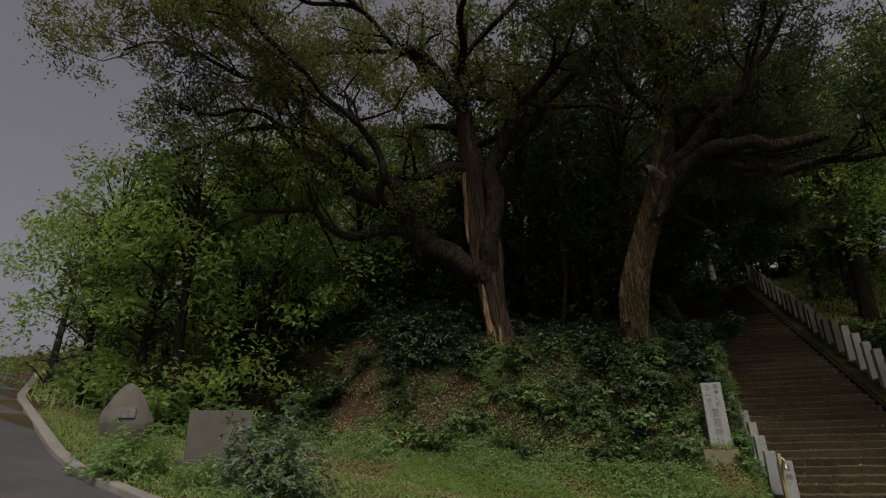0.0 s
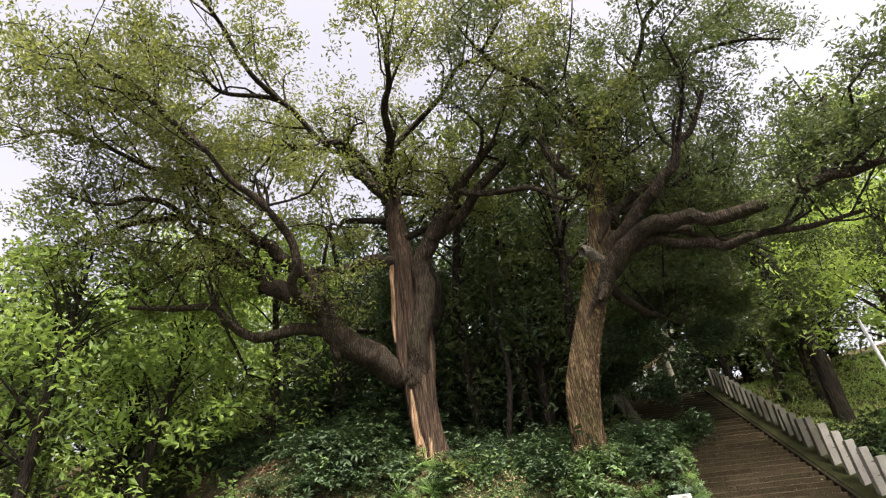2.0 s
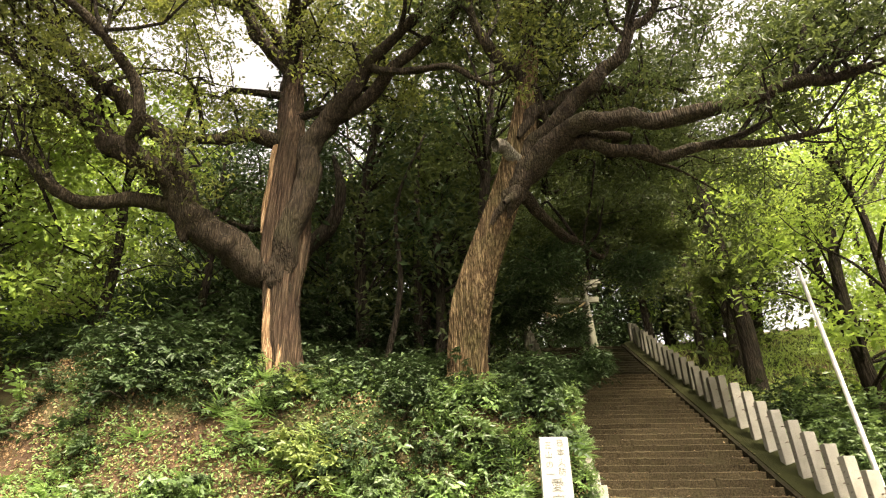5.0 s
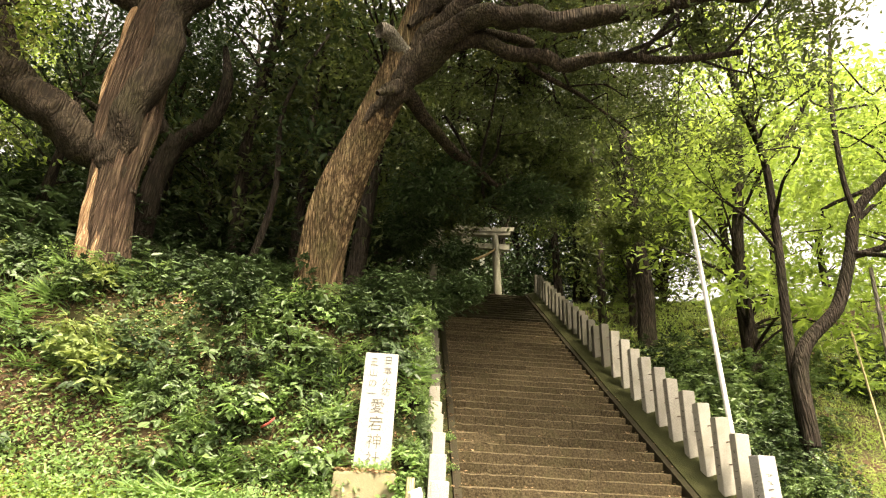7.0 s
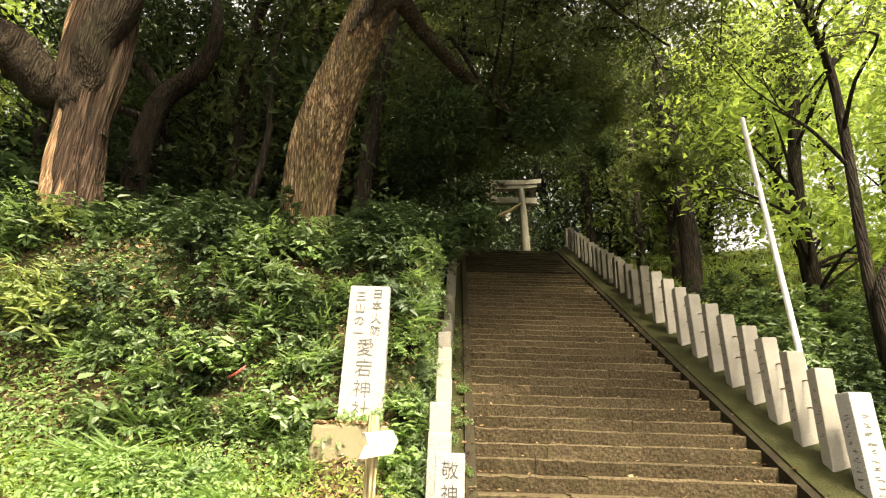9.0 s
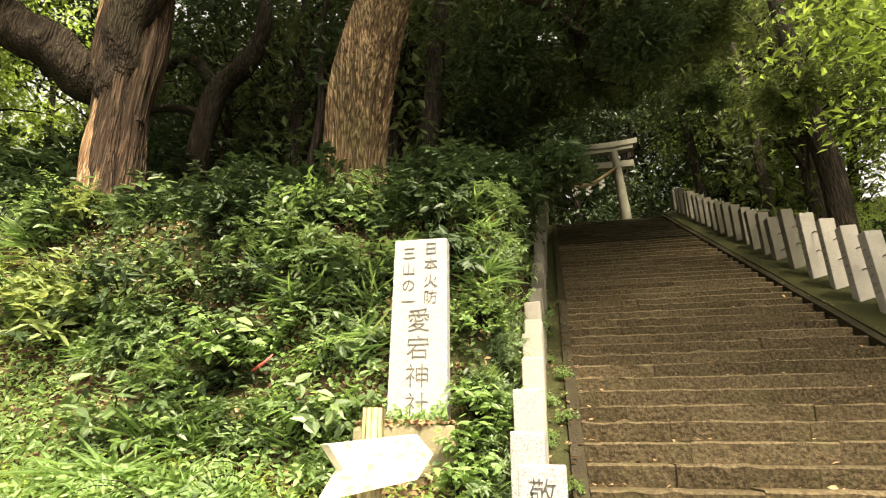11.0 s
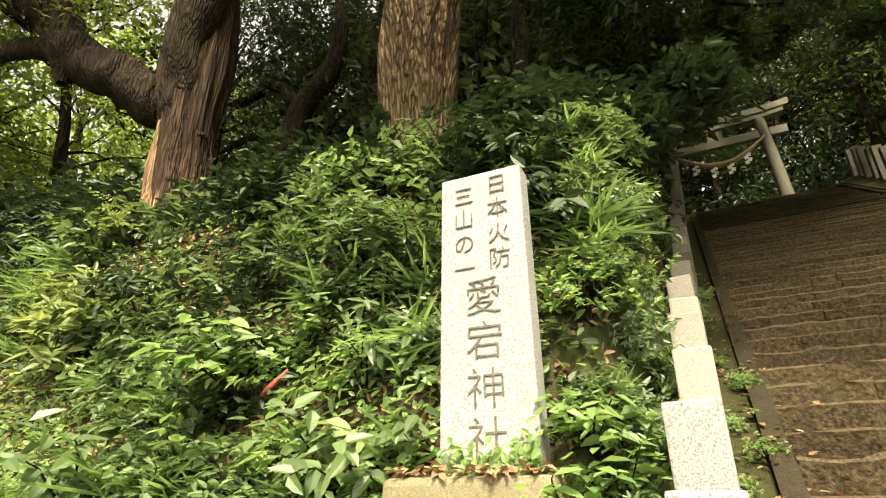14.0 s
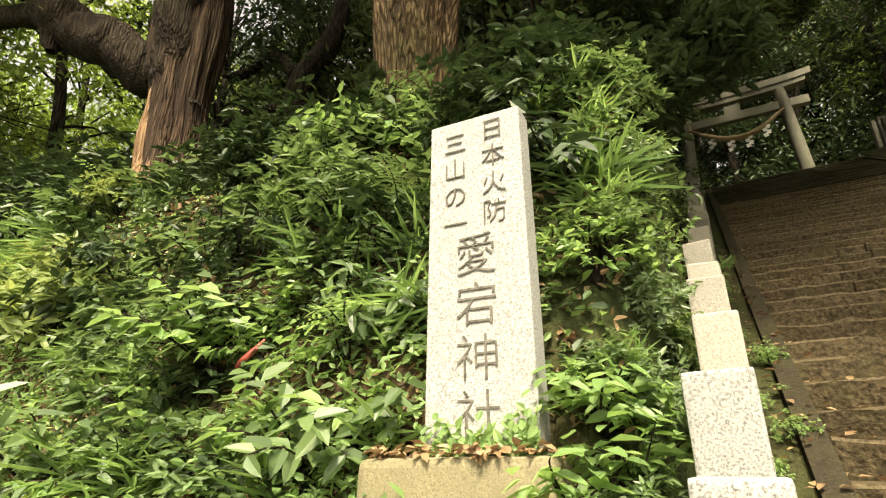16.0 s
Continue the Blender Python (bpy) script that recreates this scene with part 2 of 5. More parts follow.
def spline(points, per=6):
    """Points (x, y, z, r) joined by a smooth curve."""
    p = np.array(points, float)
    if len(p) < 3:
        return np.array([p[0] + (p[-1] - p[0]) * t for t in np.linspace(0, 1, per + 1)])
    q = np.vstack([2 * p[0] - p[1], p, 2 * p[-1] - p[-2]])
    out = []
    for i in range(1, len(q) - 2):
        a, b, c, d = q[i - 1:i + 3]
        for t in np.linspace(0, 1, per, endpoint=False):
            out.append(0.5 * (2 * b + (c - a) * t + (2 * a - 5 * b + 4 * c - d) * t * t + (3 * b - a - 3 * c + d) * t ** 3))
    out.append(p[-1])
    return np.array(out)


def tube_arrays(path, seg=8, lumps=0.0, seed=0.0, flutes=0, cap=True):
    """Rings along a path of (x, y, z, r), lumpy or fluted."""
    c, r = path[:, :3], path[:, 3]
    n = len(c)
    tan = np.gradient(c, axis=0)
    tan /= np.linalg.norm(tan, axis=1)[:, None] + 1e-9
    ref = np.array([1.0, 0, 0]) if abs(tan[0, 0]) < 0.8 else np.array([0, 1.0, 0])
    verts = np.zeros((n, seg, 3))
    ang = np.linspace(0, 2 * np.pi, seg, endpoint=False)
    for i in range(n):
        ref = ref - tan[i] * ref.dot(tan[i])
        ref /= np.linalg.norm(ref) + 1e-9
        side = np.cross(tan[i], ref)
        k = np.ones(seg)
        if lumps:
            k = np.array([1 + lumps * noise.noise(Vector((math.cos(a) * 1.3 + seed, math.sin(a) * 1.3, i * 0.22))) for a in ang])
        if flutes:
            # long furrows and ridges that follow the grain
            h = c[i, 2]
            k = 1 + 0.07 * np.sin(flutes * ang + 0.25 * h) * (0.45 + 0.55 * math.exp(-i * 0.06))
            k = k + np.array([0.16 * noise.noise(Vector((math.cos(a) * 1.6 + flutes, math.sin(a) * 1.6, h * 0.45)))
                              + 0.15 * noise.noise(Vector((math.cos(a) * 5.0, math.sin(a) * 5.0 + flutes, h * 0.42)))
                              + 0.085 * noise.noise(Vector((math.cos(a) * 11.0, math.sin(a) * 11.0, h * 0.8 + flutes))) for a in ang])
        verts[i] = c[i] + (np.cos(ang)[:, None] * ref + np.sin(ang)[:, None] * side) * (r[i] * k)[:, None]
    idx = np.arange(n * seg).reshape(n, seg)
    nxt = np.roll(idx, -1, axis=1)
    quads = np.stack([idx[:-1], nxt[:-1], nxt[1:], idx[1:]], -1).reshape(-1, 4)
    return verts.reshape(-1, 3), quads


def tubes_mesh(name, paths, seg=8, lumps=0.0, flutes=0, per=5):
    vs, qs, off = [], [], 0
    for i, p in enumerate(paths):
        v, q = tube_arrays(spline(p, per), seg, lumps, i * 3.1, flutes)
        vs.append(v)
        qs.append(q + off)
        off += len(v)
    q = np.vstack(qs)
    return raw_mesh(name, np.vstack(vs), q, np.full(len(q), 4), True)


def leaves_arrays(centres, size, axis=None, up=0.6, width=0.42, jitter=0.35, fold=0.12, generator=None):
    """A four-cornered folded leaf at each centre."""
    g = generator or rng
    n = len(centres)
    nor = g.normal(size=(n, 3)) * 0.6 + np.array([0, 0, up])
    nor /= np.linalg.norm(nor, axis=1)[:, None] + 1e-9
    ax = g.normal(size=(n, 3)) if axis is None else axis + g.normal(size=(n, 3)) * jitter
    ax -= nor * np.sum(ax * nor, 1)[:, None]
    ax /= np.linalg.norm(ax, axis=1)[:, None] + 1e-9
    ax[:, 2] -= 0.15
    side = np.cross(nor, ax)
    s = size * g.uniform(0.65, 1.3, n)[:, None]
    base = centres - ax * s * 0.5
    tip = centres + ax * s * 0.5
    lft = centres - ax * s * 0.05 + side * s * width * 0.5 + nor * s * fold
    rgt = centres - ax * s * 0.05 - side * s * width * 0.5 + nor * s * fold
    v = np.stack([base, rgt, tip, lft], 1).reshape(-1, 3)
    return v, n


def leaves_mesh(name, chunks):
    v = np.vstack([c[0] for c in chunks])
    n = sum(c[1] for c in chunks)
    return raw_mesh(name, v, np.arange(n * 4), np.full(n, 4))


def blob_points(g, centre, radius, n, flat=0.7, shell=0.55):
    d = g.normal(size=(n, 3))
    d /= np.linalg.norm(d, axis=1)[:, None]
    r = shell + (1 - shell) * g.random(n) ** 0.7
    p = d * (r * radius)[:, None]
    p[:, 2] *= flat
    return p + centre


# ---- the lie of the land ----
KERB_X = [-60.0, -45.0, -23.0, -16.1, -10.0, -8.0, -6.3, -2.5, 0.5, 2.1, 2.6]
KERB_Y = [46.0, 34.5, 17.2, 11.3, 7.5, 6.5, 5.9, 6.4, 8.3, 9.8, 10.6]
STAIR_X0, STAIR_X1 = 3.36, 6.40
STEP_RISE, STEP_RUN, STEP_N = 0.157, 0.262, 50
STAIR_Y, STAIR_Z = 11.15, 0.05
SLOPE = STEP_RISE / STEP_RUN
TOP_Y, TOP_Z = STAIR_Y + STEP_N * STEP_RUN, STAIR_Z + STEP_N * STEP_RISE


def nosing(y):
    return STAIR_Z + STEP_RISE + SLOPE * (y - STAIR_Y)


def smooth(a, b, x):
    t = np.clip((x - a) / (b - a), 0, 1)
    return t * t * (3 - 2 * t)


def land(x, y):
    """Height of the ground."""
    x, y = np.asarray(x, float), np.asarray(y, float)
    w = np.maximum(0, -x - 0.5)
    base = 0.05 + 0.17 * np.minimum(w, 8.5) + 0.25 * np.clip(w - 8.5, 0, 14) + 0.08 * np.maximum(0, w - 22.5)
    d = y - np.interp(x, KERB_X, KERB_Y)
    verge = np.where(d > 0, 0.10 * smooth(0, 0.25, d) + 0.06 * np.minimum(d, 4.0), 0)
    toe = 10.4 + 0.6 * np.maximum(0, -6 - x)
    bank = np.interp(y - toe, [0, 0.8, 1.6, 2.0, 2.9, 3.9, 8, 14, 30, 60], [0, 0.3, 0.7, 1.05, 3.2, 3.75, 5.1, 7.0, 11, 16])
    wob = 0.10 * np.sin(1.7 * x + 0.6 * y) * np.sin(1.1 * y - 0.5 * x) * smooth(0, 2, y - toe)
    left = base + verge + bank + wob
    right = 0.05 + np.interp(y - 11.6, [0, 2, 4, 14.4, 30, 60], [0, 0.7, 1.75, 8.2, 13, 18]) + 0.05 * np.sin(1.3 * x + y) * smooth(11, 13, y)
    right = right + 0.10 * np.maximum(0, x - 9) * smooth(11, 13, y)
    under = np.minimum(np.maximum(0.0, STAIR_Z - 0.35 + SLOPE * (y - STAIR_Y)), TOP_Z - 0.12)
    under = np.where(y > 40, TOP_Z - 0.12 + 0.15 * (y - 40), under)
    a = smooth(2.72, 2.88, x)
    b = smooth(6.95, 7.7, x)
    mid = np.where(y < 11.0, 0.05, under)
    h = left * (1 - a) + mid * a
    return h * (1 - b) + right * b


def land_at(x, y):
    return float(land(x, y))


gx = np.concatenate([[-600, -300, -150, -90], np.arange(-60, -12, 2.0), np.arange(-12, 14, 0.2), np.arange(14, 60, 2.0), [90, 150, 300, 600]])
gy = np.concatenate([[-600, -300, -150, -90, -60, -40, -25, -15], np.arange(-10, 4, 1.0), np.arange(4, 20, 0.2), np.arange(20, 40, 0.5), np.arange(40, 80, 4.0), [100, 150, 300, 600]])
GX, GY = np.meshgrid(gx, gy)
GZ = land(np.clip(GX, -70, 70), np.clip(GY, -40, 90))
idx = np.arange(GX.size).reshape(GX.shape)
quads = np.stack([idx[:-1, :-1], idx[:-1, 1:], idx[1:, 1:], idx[1:, :-1]], -1).reshape(-1, 4)
ground = link_mesh("ground", raw_mesh("ground", np.stack([GX, GY, GZ], -1), quads, np.full(len(quads), 4), True), SOIL)
tagged(ground, "steep reddish-brown earth bank with moss and leaf litter", "ground", kind="structure")

# road: a sheet of asphalt just above the ground, up to the kerb line
rx = np.concatenate([np.arange(-60, -14, 2.0), np.arange(-14, 12.1, 0.4), np.arange(14, 61, 4.0)])
cols = []
for x in rx:
    y1 = float(np.interp(x, KERB_X, KERB_Y)) if x <= 2.6 else (11.0 if x < 7.1 else 10.4)
    cols.append([(x, y, land_at(x, min(y, y1 - 0.02)) + 0.006) for y in np.linspace(-30, y1, 24)])
cols = np.array(cols)
idx = np.arange(cols.shape[0] * cols.shape[1]).reshape(cols.shape[:2])
quads = np.stack([idx[:-1, :-1], idx[1:, :-1], idx[1:, 1:], idx[:-1, 1:]], -1).reshape(-1, 4)
road = link_mesh("road", raw_mesh("road", cols, quads, np.full(len(quads), 4), True), ASPHALT)
tagged(road, "worn dark grey asphalt road sloping up round the bank", "road", kind="structure")

# kerb along the road: separate stones
kerb = empty("kerb", pose(0, 0, 0), "low concrete kerb stones along the grassy verge", "kerb", kind="structure")
kx = np.interp(np.linspace(0, 1, 60), np.linspace(0, 1, len(KERB_X[2:])), KERB_X[2:])
ky = np.interp(kx, KERB_X, KERB_Y)
kerb_mesh = bpy.data.meshes.new("kerb_stone")
bm = block(1.0, 0.22, 0.22, 0.02)
bm.to_mesh(kerb_mesh)
bm.free()
kerb_mesh.materials.append(ROAD_KERB)
for i in range(len(kx) - 1):
    a, b = Vector((kx[i], ky[i], land_at(kx[i], ky[i] - 0.1))), Vector((kx[i + 1], ky[i + 1], land_at(kx[i + 1], ky[i + 1] - 0.1)))
    d = b - a
    ob = new("kerb_stone", kerb_mesh)
    ob.parent = kerb
    ob.matrix_basis = Matrix.Translation((a + b) / 2 - Vector((0, 0, 0.11))) @ d.to_track_quat("X", "Z").to_matrix().to_4x4() @ Matrix.Diagonal((d.length * 0.985, 1, 1, 1))


# ---- the stone stairs ----
stairs = empty("stairs", pose(0, 0, 0), "long flight of dark worn stone steps with fallen leaves", "stairs", kind="structure")
step_meshes, shaded_meshes = [], []
for j in range(6):
    bm = bmesh.new()
    bmesh.ops.create_cube(bm, size=1)
    bmesh.ops.subdivide_edges(bm, edges=[e for e in bm.edges if abs(e.verts[0].co.x - e.verts[1].co.x) > 0.5], cuts=7)
    for v in bm.verts:
        u = v.co.x
        v.co = Vector((v.co.x, v.co.y * (STEP_RUN + 0.10), v.co.z * (STEP_RISE + 0.03)))
        if v.co.y < 0 and v.co.z > 0:
            wear = 0.018 * noise.noise(Vector((u * 6, j * 5.3, 0.4)))
            v.co.y += wear
            v.co.z += -0.006 + 0.015 * noise.noise(Vector((u * 7, j * 3.1, 4.0)))
        elif v.co.y < 0:
            v.co.y += 0.045 + 0.012 * noise.noise(Vector((u * 5, j * 2.7, 9.0)))
    top_front = [e for e in bm.edges if all(v.co.y < 0 and v.co.z > 0 for v in e.verts)]
    bmesh.ops.bevel(bm, geom=top_front, offset=0.016, segments=1, affect="EDGES", profile=0.5)
    me = bpy.data.meshes.new("step_stone")
    bm.to_mesh(me)
    bm.free()
    me.materials.append(STEP_STONE)
    step_meshes.append(me)
    # same step in the darker edge stone, for the shaded upper flight
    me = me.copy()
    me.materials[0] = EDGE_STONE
    shaded_meshes.append(me)
g = np.random.default_rng(3)
for i in range(STEP_N):
    # from step 38 up the darker stone paints in the trees' shade
    pool = step_meshes if i < 38 else shaded_meshes
    cuts = [STAIR_X0, STAIR_X0 + g.uniform(0.55, 1.1)]
    while cuts[-1] < STAIR_X1 - 0.9:
        cuts.append(cuts[-1] + g.uniform(0.7, 1.15))
    cuts[-1] = STAIR_X1
    for a, b in zip(cuts[:-1], cuts[1:]):
        ob = new("step_stone", pool[g.integers(6)])
        ob.parent = stairs
        yy = STAIR_Y + i * STEP_RUN + (STEP_RUN + 0.10) / 2 + g.normal() * 0.006
        zz = STAIR_Z + (i + 1) * STEP_RISE - (STEP_RISE + 0.03) / 2 + g.normal() * 0.004
        ob.matrix_basis = pose((a + b) / 2, yy, zz, g.normal() * 0.5, g.normal() * 0.25, g.normal() * 0.2) @ Matrix.Diagonal((b - a - 0.004, 1, 1, 1))


def ramp_slab(name, x0, x1, lift0, lift1, thick, material, parent, y0=STAIR_Y - 0.05, y1=TOP_Y):
    """A sloping slab beside the steps; its top lies lift0 to lift1 above the noses of the steps."""
    bm = bmesh.new()
    n = 40
    rings = []
    for i in range(n + 1):
        y = y0 + (y1 - y0) * i / n
        z = nosing(y)
        w = 0.012 * noise.noise(Vector((y * 1.3, x0 * 5, 0)))
        rings.append([bm.verts.new(c) for c in ((x0, y, z + lift0 + w), (x1, y, z + lift1 + w), (x1, y, z - thick), (x0, y, z - thick))])
    for a, b in zip(rings[:-1], rings[1:]):
        for j in range(4):
            bm.faces.new((a[j], a[(j + 1) % 4], b[(j + 1) % 4], b[j]))
    bm.faces.new(rings[0][::-1])
    bm.faces.new(rings[-1])
    bmesh.ops.recalc_face_normals(bm, faces=bm.faces[:])
    return part(name, bm, material, parent)


for side, inner, edge, outer in (("left", STAIR_X0 - 0.004, 3.25, 2.86), ("right", STAIR_X1 + 0.004, 6.50, 6.98)):
    wall = empty("stair_kerb", pose(0, 0, 0), "sloping mossy kerb beside the stone steps", "kerb", kind="structure")
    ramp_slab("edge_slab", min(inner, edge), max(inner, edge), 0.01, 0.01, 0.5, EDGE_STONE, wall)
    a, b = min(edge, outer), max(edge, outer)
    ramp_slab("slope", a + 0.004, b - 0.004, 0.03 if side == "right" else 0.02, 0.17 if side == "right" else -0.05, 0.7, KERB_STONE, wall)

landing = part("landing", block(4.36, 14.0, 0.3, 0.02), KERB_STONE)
landing.matrix_basis = pose(5.04, TOP_Y + 7.1, TOP_Z - 0.30)
tagged(landing, "dark stone landing at the head of the steps", "landing", kind="structure")


# ---- stone fence posts ----
def lettered(text, size, material, parent, m, label=""):
    """Characters of the built-in font as a thin raised mesh."""
    cu = bpy.data.curves.new("lettering", "FONT")
    cu.body, cu.size, cu.align_x, cu.align_y, cu.extrude = text, size, "CENTER", "CENTER", 0.002
    cu.resolution_u = 3
    cu.offset = -0.012 * size
    tmp = new("lettering_source", cu)
    me = bpy.data.meshes.new_from_object(tmp.evaluated_get(bpy.context.evaluated_depsgraph_get()))
    bpy.data.objects.remove(tmp)
    me.name = "character"
    me.materials.clear()
    ob = link_mesh("character", me, material, parent, label)
    ob.matrix_basis = m
    return ob


def post_mesh(w, d, h, material, seed):
    bm = block(w, d, h, 0.012)
    for v in bm.verts:
        v.co += noise.noise_vector(v.co * 5 + Vector((seed * 9.1, 0, 0))) * 0.006
    me = bpy.data.meshes.new("post")
    bm.to_mesh(me)
    bm.free()
    me.materials.append(material)
    return me


clamp_mesh = tubes_mesh("clamp", [[(0, 0, 0, 0.008), (0.02, -0.06, 0.0, 0.008), (0.02, -0.14, -0.045, 0.008), (0, -0.2, -0.09, 0.008)]], 6)
clamp_mesh.materials.append(IRON)


def stone_fence(name, x, rows, rise, lean, old_from, label, bars_side, width):
    """A row of posts up the stairs; rise is the height of their tops over the step noses."""
    fence = empty(name, pose(0, 0, 0), label, "stone fence")
    kinds = [[post_mesh(width * wide, 0.15, 1.12, mt, s) for s in range(4)] for mt, wide in ((GRANITE, 1.2), (POST_STONE, 1.0), (OLD_POST, 0.94))]
    g = np.random.default_rng(11)
    for i, (y, drop) in enumerate(rows):
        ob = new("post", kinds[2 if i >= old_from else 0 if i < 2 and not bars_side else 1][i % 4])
        ob.parent = fence
        zz = min(nosing(y), TOP_Z + 0.1) + rise - drop - 1.12
        ob.matrix_basis = pose(x + g.normal() * 0.006, y, zz, lean + g.normal() * 0.6, g.normal() * 0.7, g.normal() * 1.5) @ Matrix.Diagonal((1, 1, 1.0 + g.normal() * 0.012, 1))
        if i < 12 and bars_side:
            # worn carved writing on the side towards the steps, too worn to read
            bm = bmesh.new()
            zc = 0.90
            while zc > 0.40:
                hgt = g.uniform(0.03, 0.06)
                for kk in range(3):
                    bmesh.ops.create_cube(bm, size=1, matrix=Matrix.Translation((bars_side * 0.0925, g.uniform(-0.03, 0.03), zc + g.uniform(-0.02, 0.02))) @ Matrix.Diagonal((0.004, g.uniform(0.012, 0.05), g.uniform(0.006, 0.012), 1)))
                zc -= hgt + 0.055
            tagged(part("worn_writing", bm, INK, ob), kind="stuff")
        if 0 < i < 14 and bars_side:
            for hz in (0.52, 0.80):
                c = new("clamp", clamp_mesh)
                c.parent = ob
                c.matrix_basis = pose(0.02 * bars_side * -1, -0.07, hz)
    return fence


right_rows = [(12.80 + 0.385 * i + 0.0075 * i * i, 0.0) for i in range(11)] + [(17.95 + 0.42 * i, 0.22) for i in range(16)]
left_rows = [(12.05 + 0.44 * i, 0.05 if i == 0 else 0.0) for i in range(27)]
stone_fence("stone_fence", 6.86, right_rows, 1.06, 1.0, 10, "stepped pale granite fence posts with iron clamps beside stairs", -1, 0.185)
stone_fence("stone_fence", 3.0, left_rows, 0.79, 1.0, 6, "stepped row of weathered granite posts, mossy further up the stairs", 0, 0.165)

end_r = empty("end_post", pose(6.91, 12.42, 0.76, 0, 0, 3), "broad pale granite end post with worn carved writing", "stone post")
part("shaft", block(0.22, 0.19, 1.21, 0.014), GRANITE, end_r)
bm = bmesh.new()
g = np.random.default_rng(5)
for zc in np.arange(0.98, 0.25, -0.075):
    for kk in range(4):
        bmesh.ops.create_cube(bm, size=1, matrix=Matrix.Translation((g.uniform(-0.03, 0.03), -0.096, zc + g.uniform(-0.022, 0.022))) @ Matrix.Diagonal((g.uniform(0.012, 0.06), 0.004, g.uniform(0.006, 0.01), 1)))
        bmesh.ops.create_cube(bm, size=1, matrix=Matrix.Translation((-0.111, g.uniform(-0.03, 0.03), zc + g.uniform(-0.022, 0.022))) @ Matrix.Diagonal((0.004, g.uniform(0.012, 0.05), g.uniform(0.006, 0.01), 1)))
tagged(part("worn_writing", bm, INK, end_r), kind="stuff")

end_l = empty("end_post", pose(3.11, 11.50, 0.20), "squat pale granite end post lettered in black", "stone post")
part("shaft", block(0.225, 0.20, 1.11, 0.014), GRANITE, end_l)
lettered("\u656c", 0.135, BLACK_INK, end_l, pose(0, -0.1025, 0.98, 90))
lettered("\u795e", 0.135, BLACK_INK, end_l, pose(0, -0.1025, 0.82, 90))

# ---- the standing name stone ----
SIGN = pose(2.237, 12.42, 0, 0, 0, 1.7)
plinth = empty("stone_plinth", SIGN @ pose(0, 0, land_at(2.27, 12.3) - 0.45), "low stained brown stone plinth, half buried in leaves", "plinth")
zp = 1.535 - (land_at(2.27, 12.3) - 0.45)
part("block", block(0.74, 0.34, zp, 0.03, 0.96, 0.012), PLINTH, plinth).matrix_basis = pose(-0.06, 0, 0)
name_stone = empty("name_stone", SIGN @ pose(0, 0.02, 1.535), "tall white granite slab carved with dark Japanese characters", "name stone")
part("slab", block(0.431, 0.13, 1.375, 0.008, 0.945), GRANITE, name_stone)
for i, ch in enumerate("\u65e5\u672c\u706b\u9632"):
    lettered(ch, 0.112, INK, name_stone, pose(0.085, -0.0665, 1.285 - i * 0.128, 90))
for i, ch in enumerate("\u4e09\u5c71\u306e\u4e00"):
    lettered(ch, 0.112, INK, name_stone, pose(-0.085, -0.0665, 1.255 - i * 0.128, 90))
for i, ch in enumerate("\u611b\u5b95\u795e\u793e"):
    lettered(ch, 0.185, INK, name_stone, pose(0.0, -0.0668, 0.725 - i * 0.20, 90))

# ---- wooden pointer on a log post ----
px_, py_ = 2.69, 10.2
zg = land_at(px_, py_)
pointer = empty("signpost", pose(px_, py_, zg - 0.2, 0, 0, 80), "pale wooden log post carrying an arrow-shaped board", "signpost")
log = link_mesh("log", tubes_mesh("log", [[(0, 0, 0, 0.037), (0, 0, 0.5, 0.036), (0.003, 0, 1.0, 0.035), (0, 0, 1.475 - zg + 0.2, 0.034)]], 14, 0.03), LOG_WOOD, pointer)
bm = bmesh.new()
bmesh.ops.create_circle(bm, cap_ends=True, segments=14, radius=0.033)
cap = part("log_end", bm, LOG_WOOD, pointer)
cap.matrix_basis = pose(0, 0, 1.477 - zg + 0.2)
bm = bmesh.new()
outline = [(-0.37, 0.06), (0.12, 0.065), (0.25, 0.0), (0.12, -0.065), (-0.37, -0.06), (-0.30, 0.0)]
f = bm.faces.new([bm.verts.new((x, 0, z)) for x, z in outline])
ex = bmesh.ops.extrude_face_region(bm, geom=[f])
bmesh.ops.translate(bm, vec=(0, 0.022, 0), verts=[v for v in ex["geom"] if isinstance(v, bmesh.types.BMVert)])
bmesh.ops.recalc_face_normals(bm, faces=bm.faces[:])
board = part("board", bm, BOARD, pointer, "cream painted arrow board")
board.matrix_basis = pose(0.06, -0.06, 1.475 - zg + 0.2 - 0.14, 0, -4, 0)

# ---- white pole by the fence ----
pole = empty("pole", pose(7.55, 14.1, land_at(7.55, 14.1) - 0.1), "thin white painted pole leaning by the hedge", "pole")
ph = 6.26 - (land_at(7.55, 14.1) - 0.1)
link_mesh("shaft", tubes_mesh("shaft", [[(0.06, 0, 0, 0.042), (-0.03, 0, ph * 0.5, 0.038), (-0.13, 0, ph, 0.034)]], 12), POLE, pole)
link_mesh("bracket", tubes_mesh("bracket", [[(-0.12, 0, ph - 0.32, 0.018), (-0.02, 0, ph - 0.24, 0.018), (0.03, 0, ph - 0.16, 0.018)]], 8), POLE, pole)

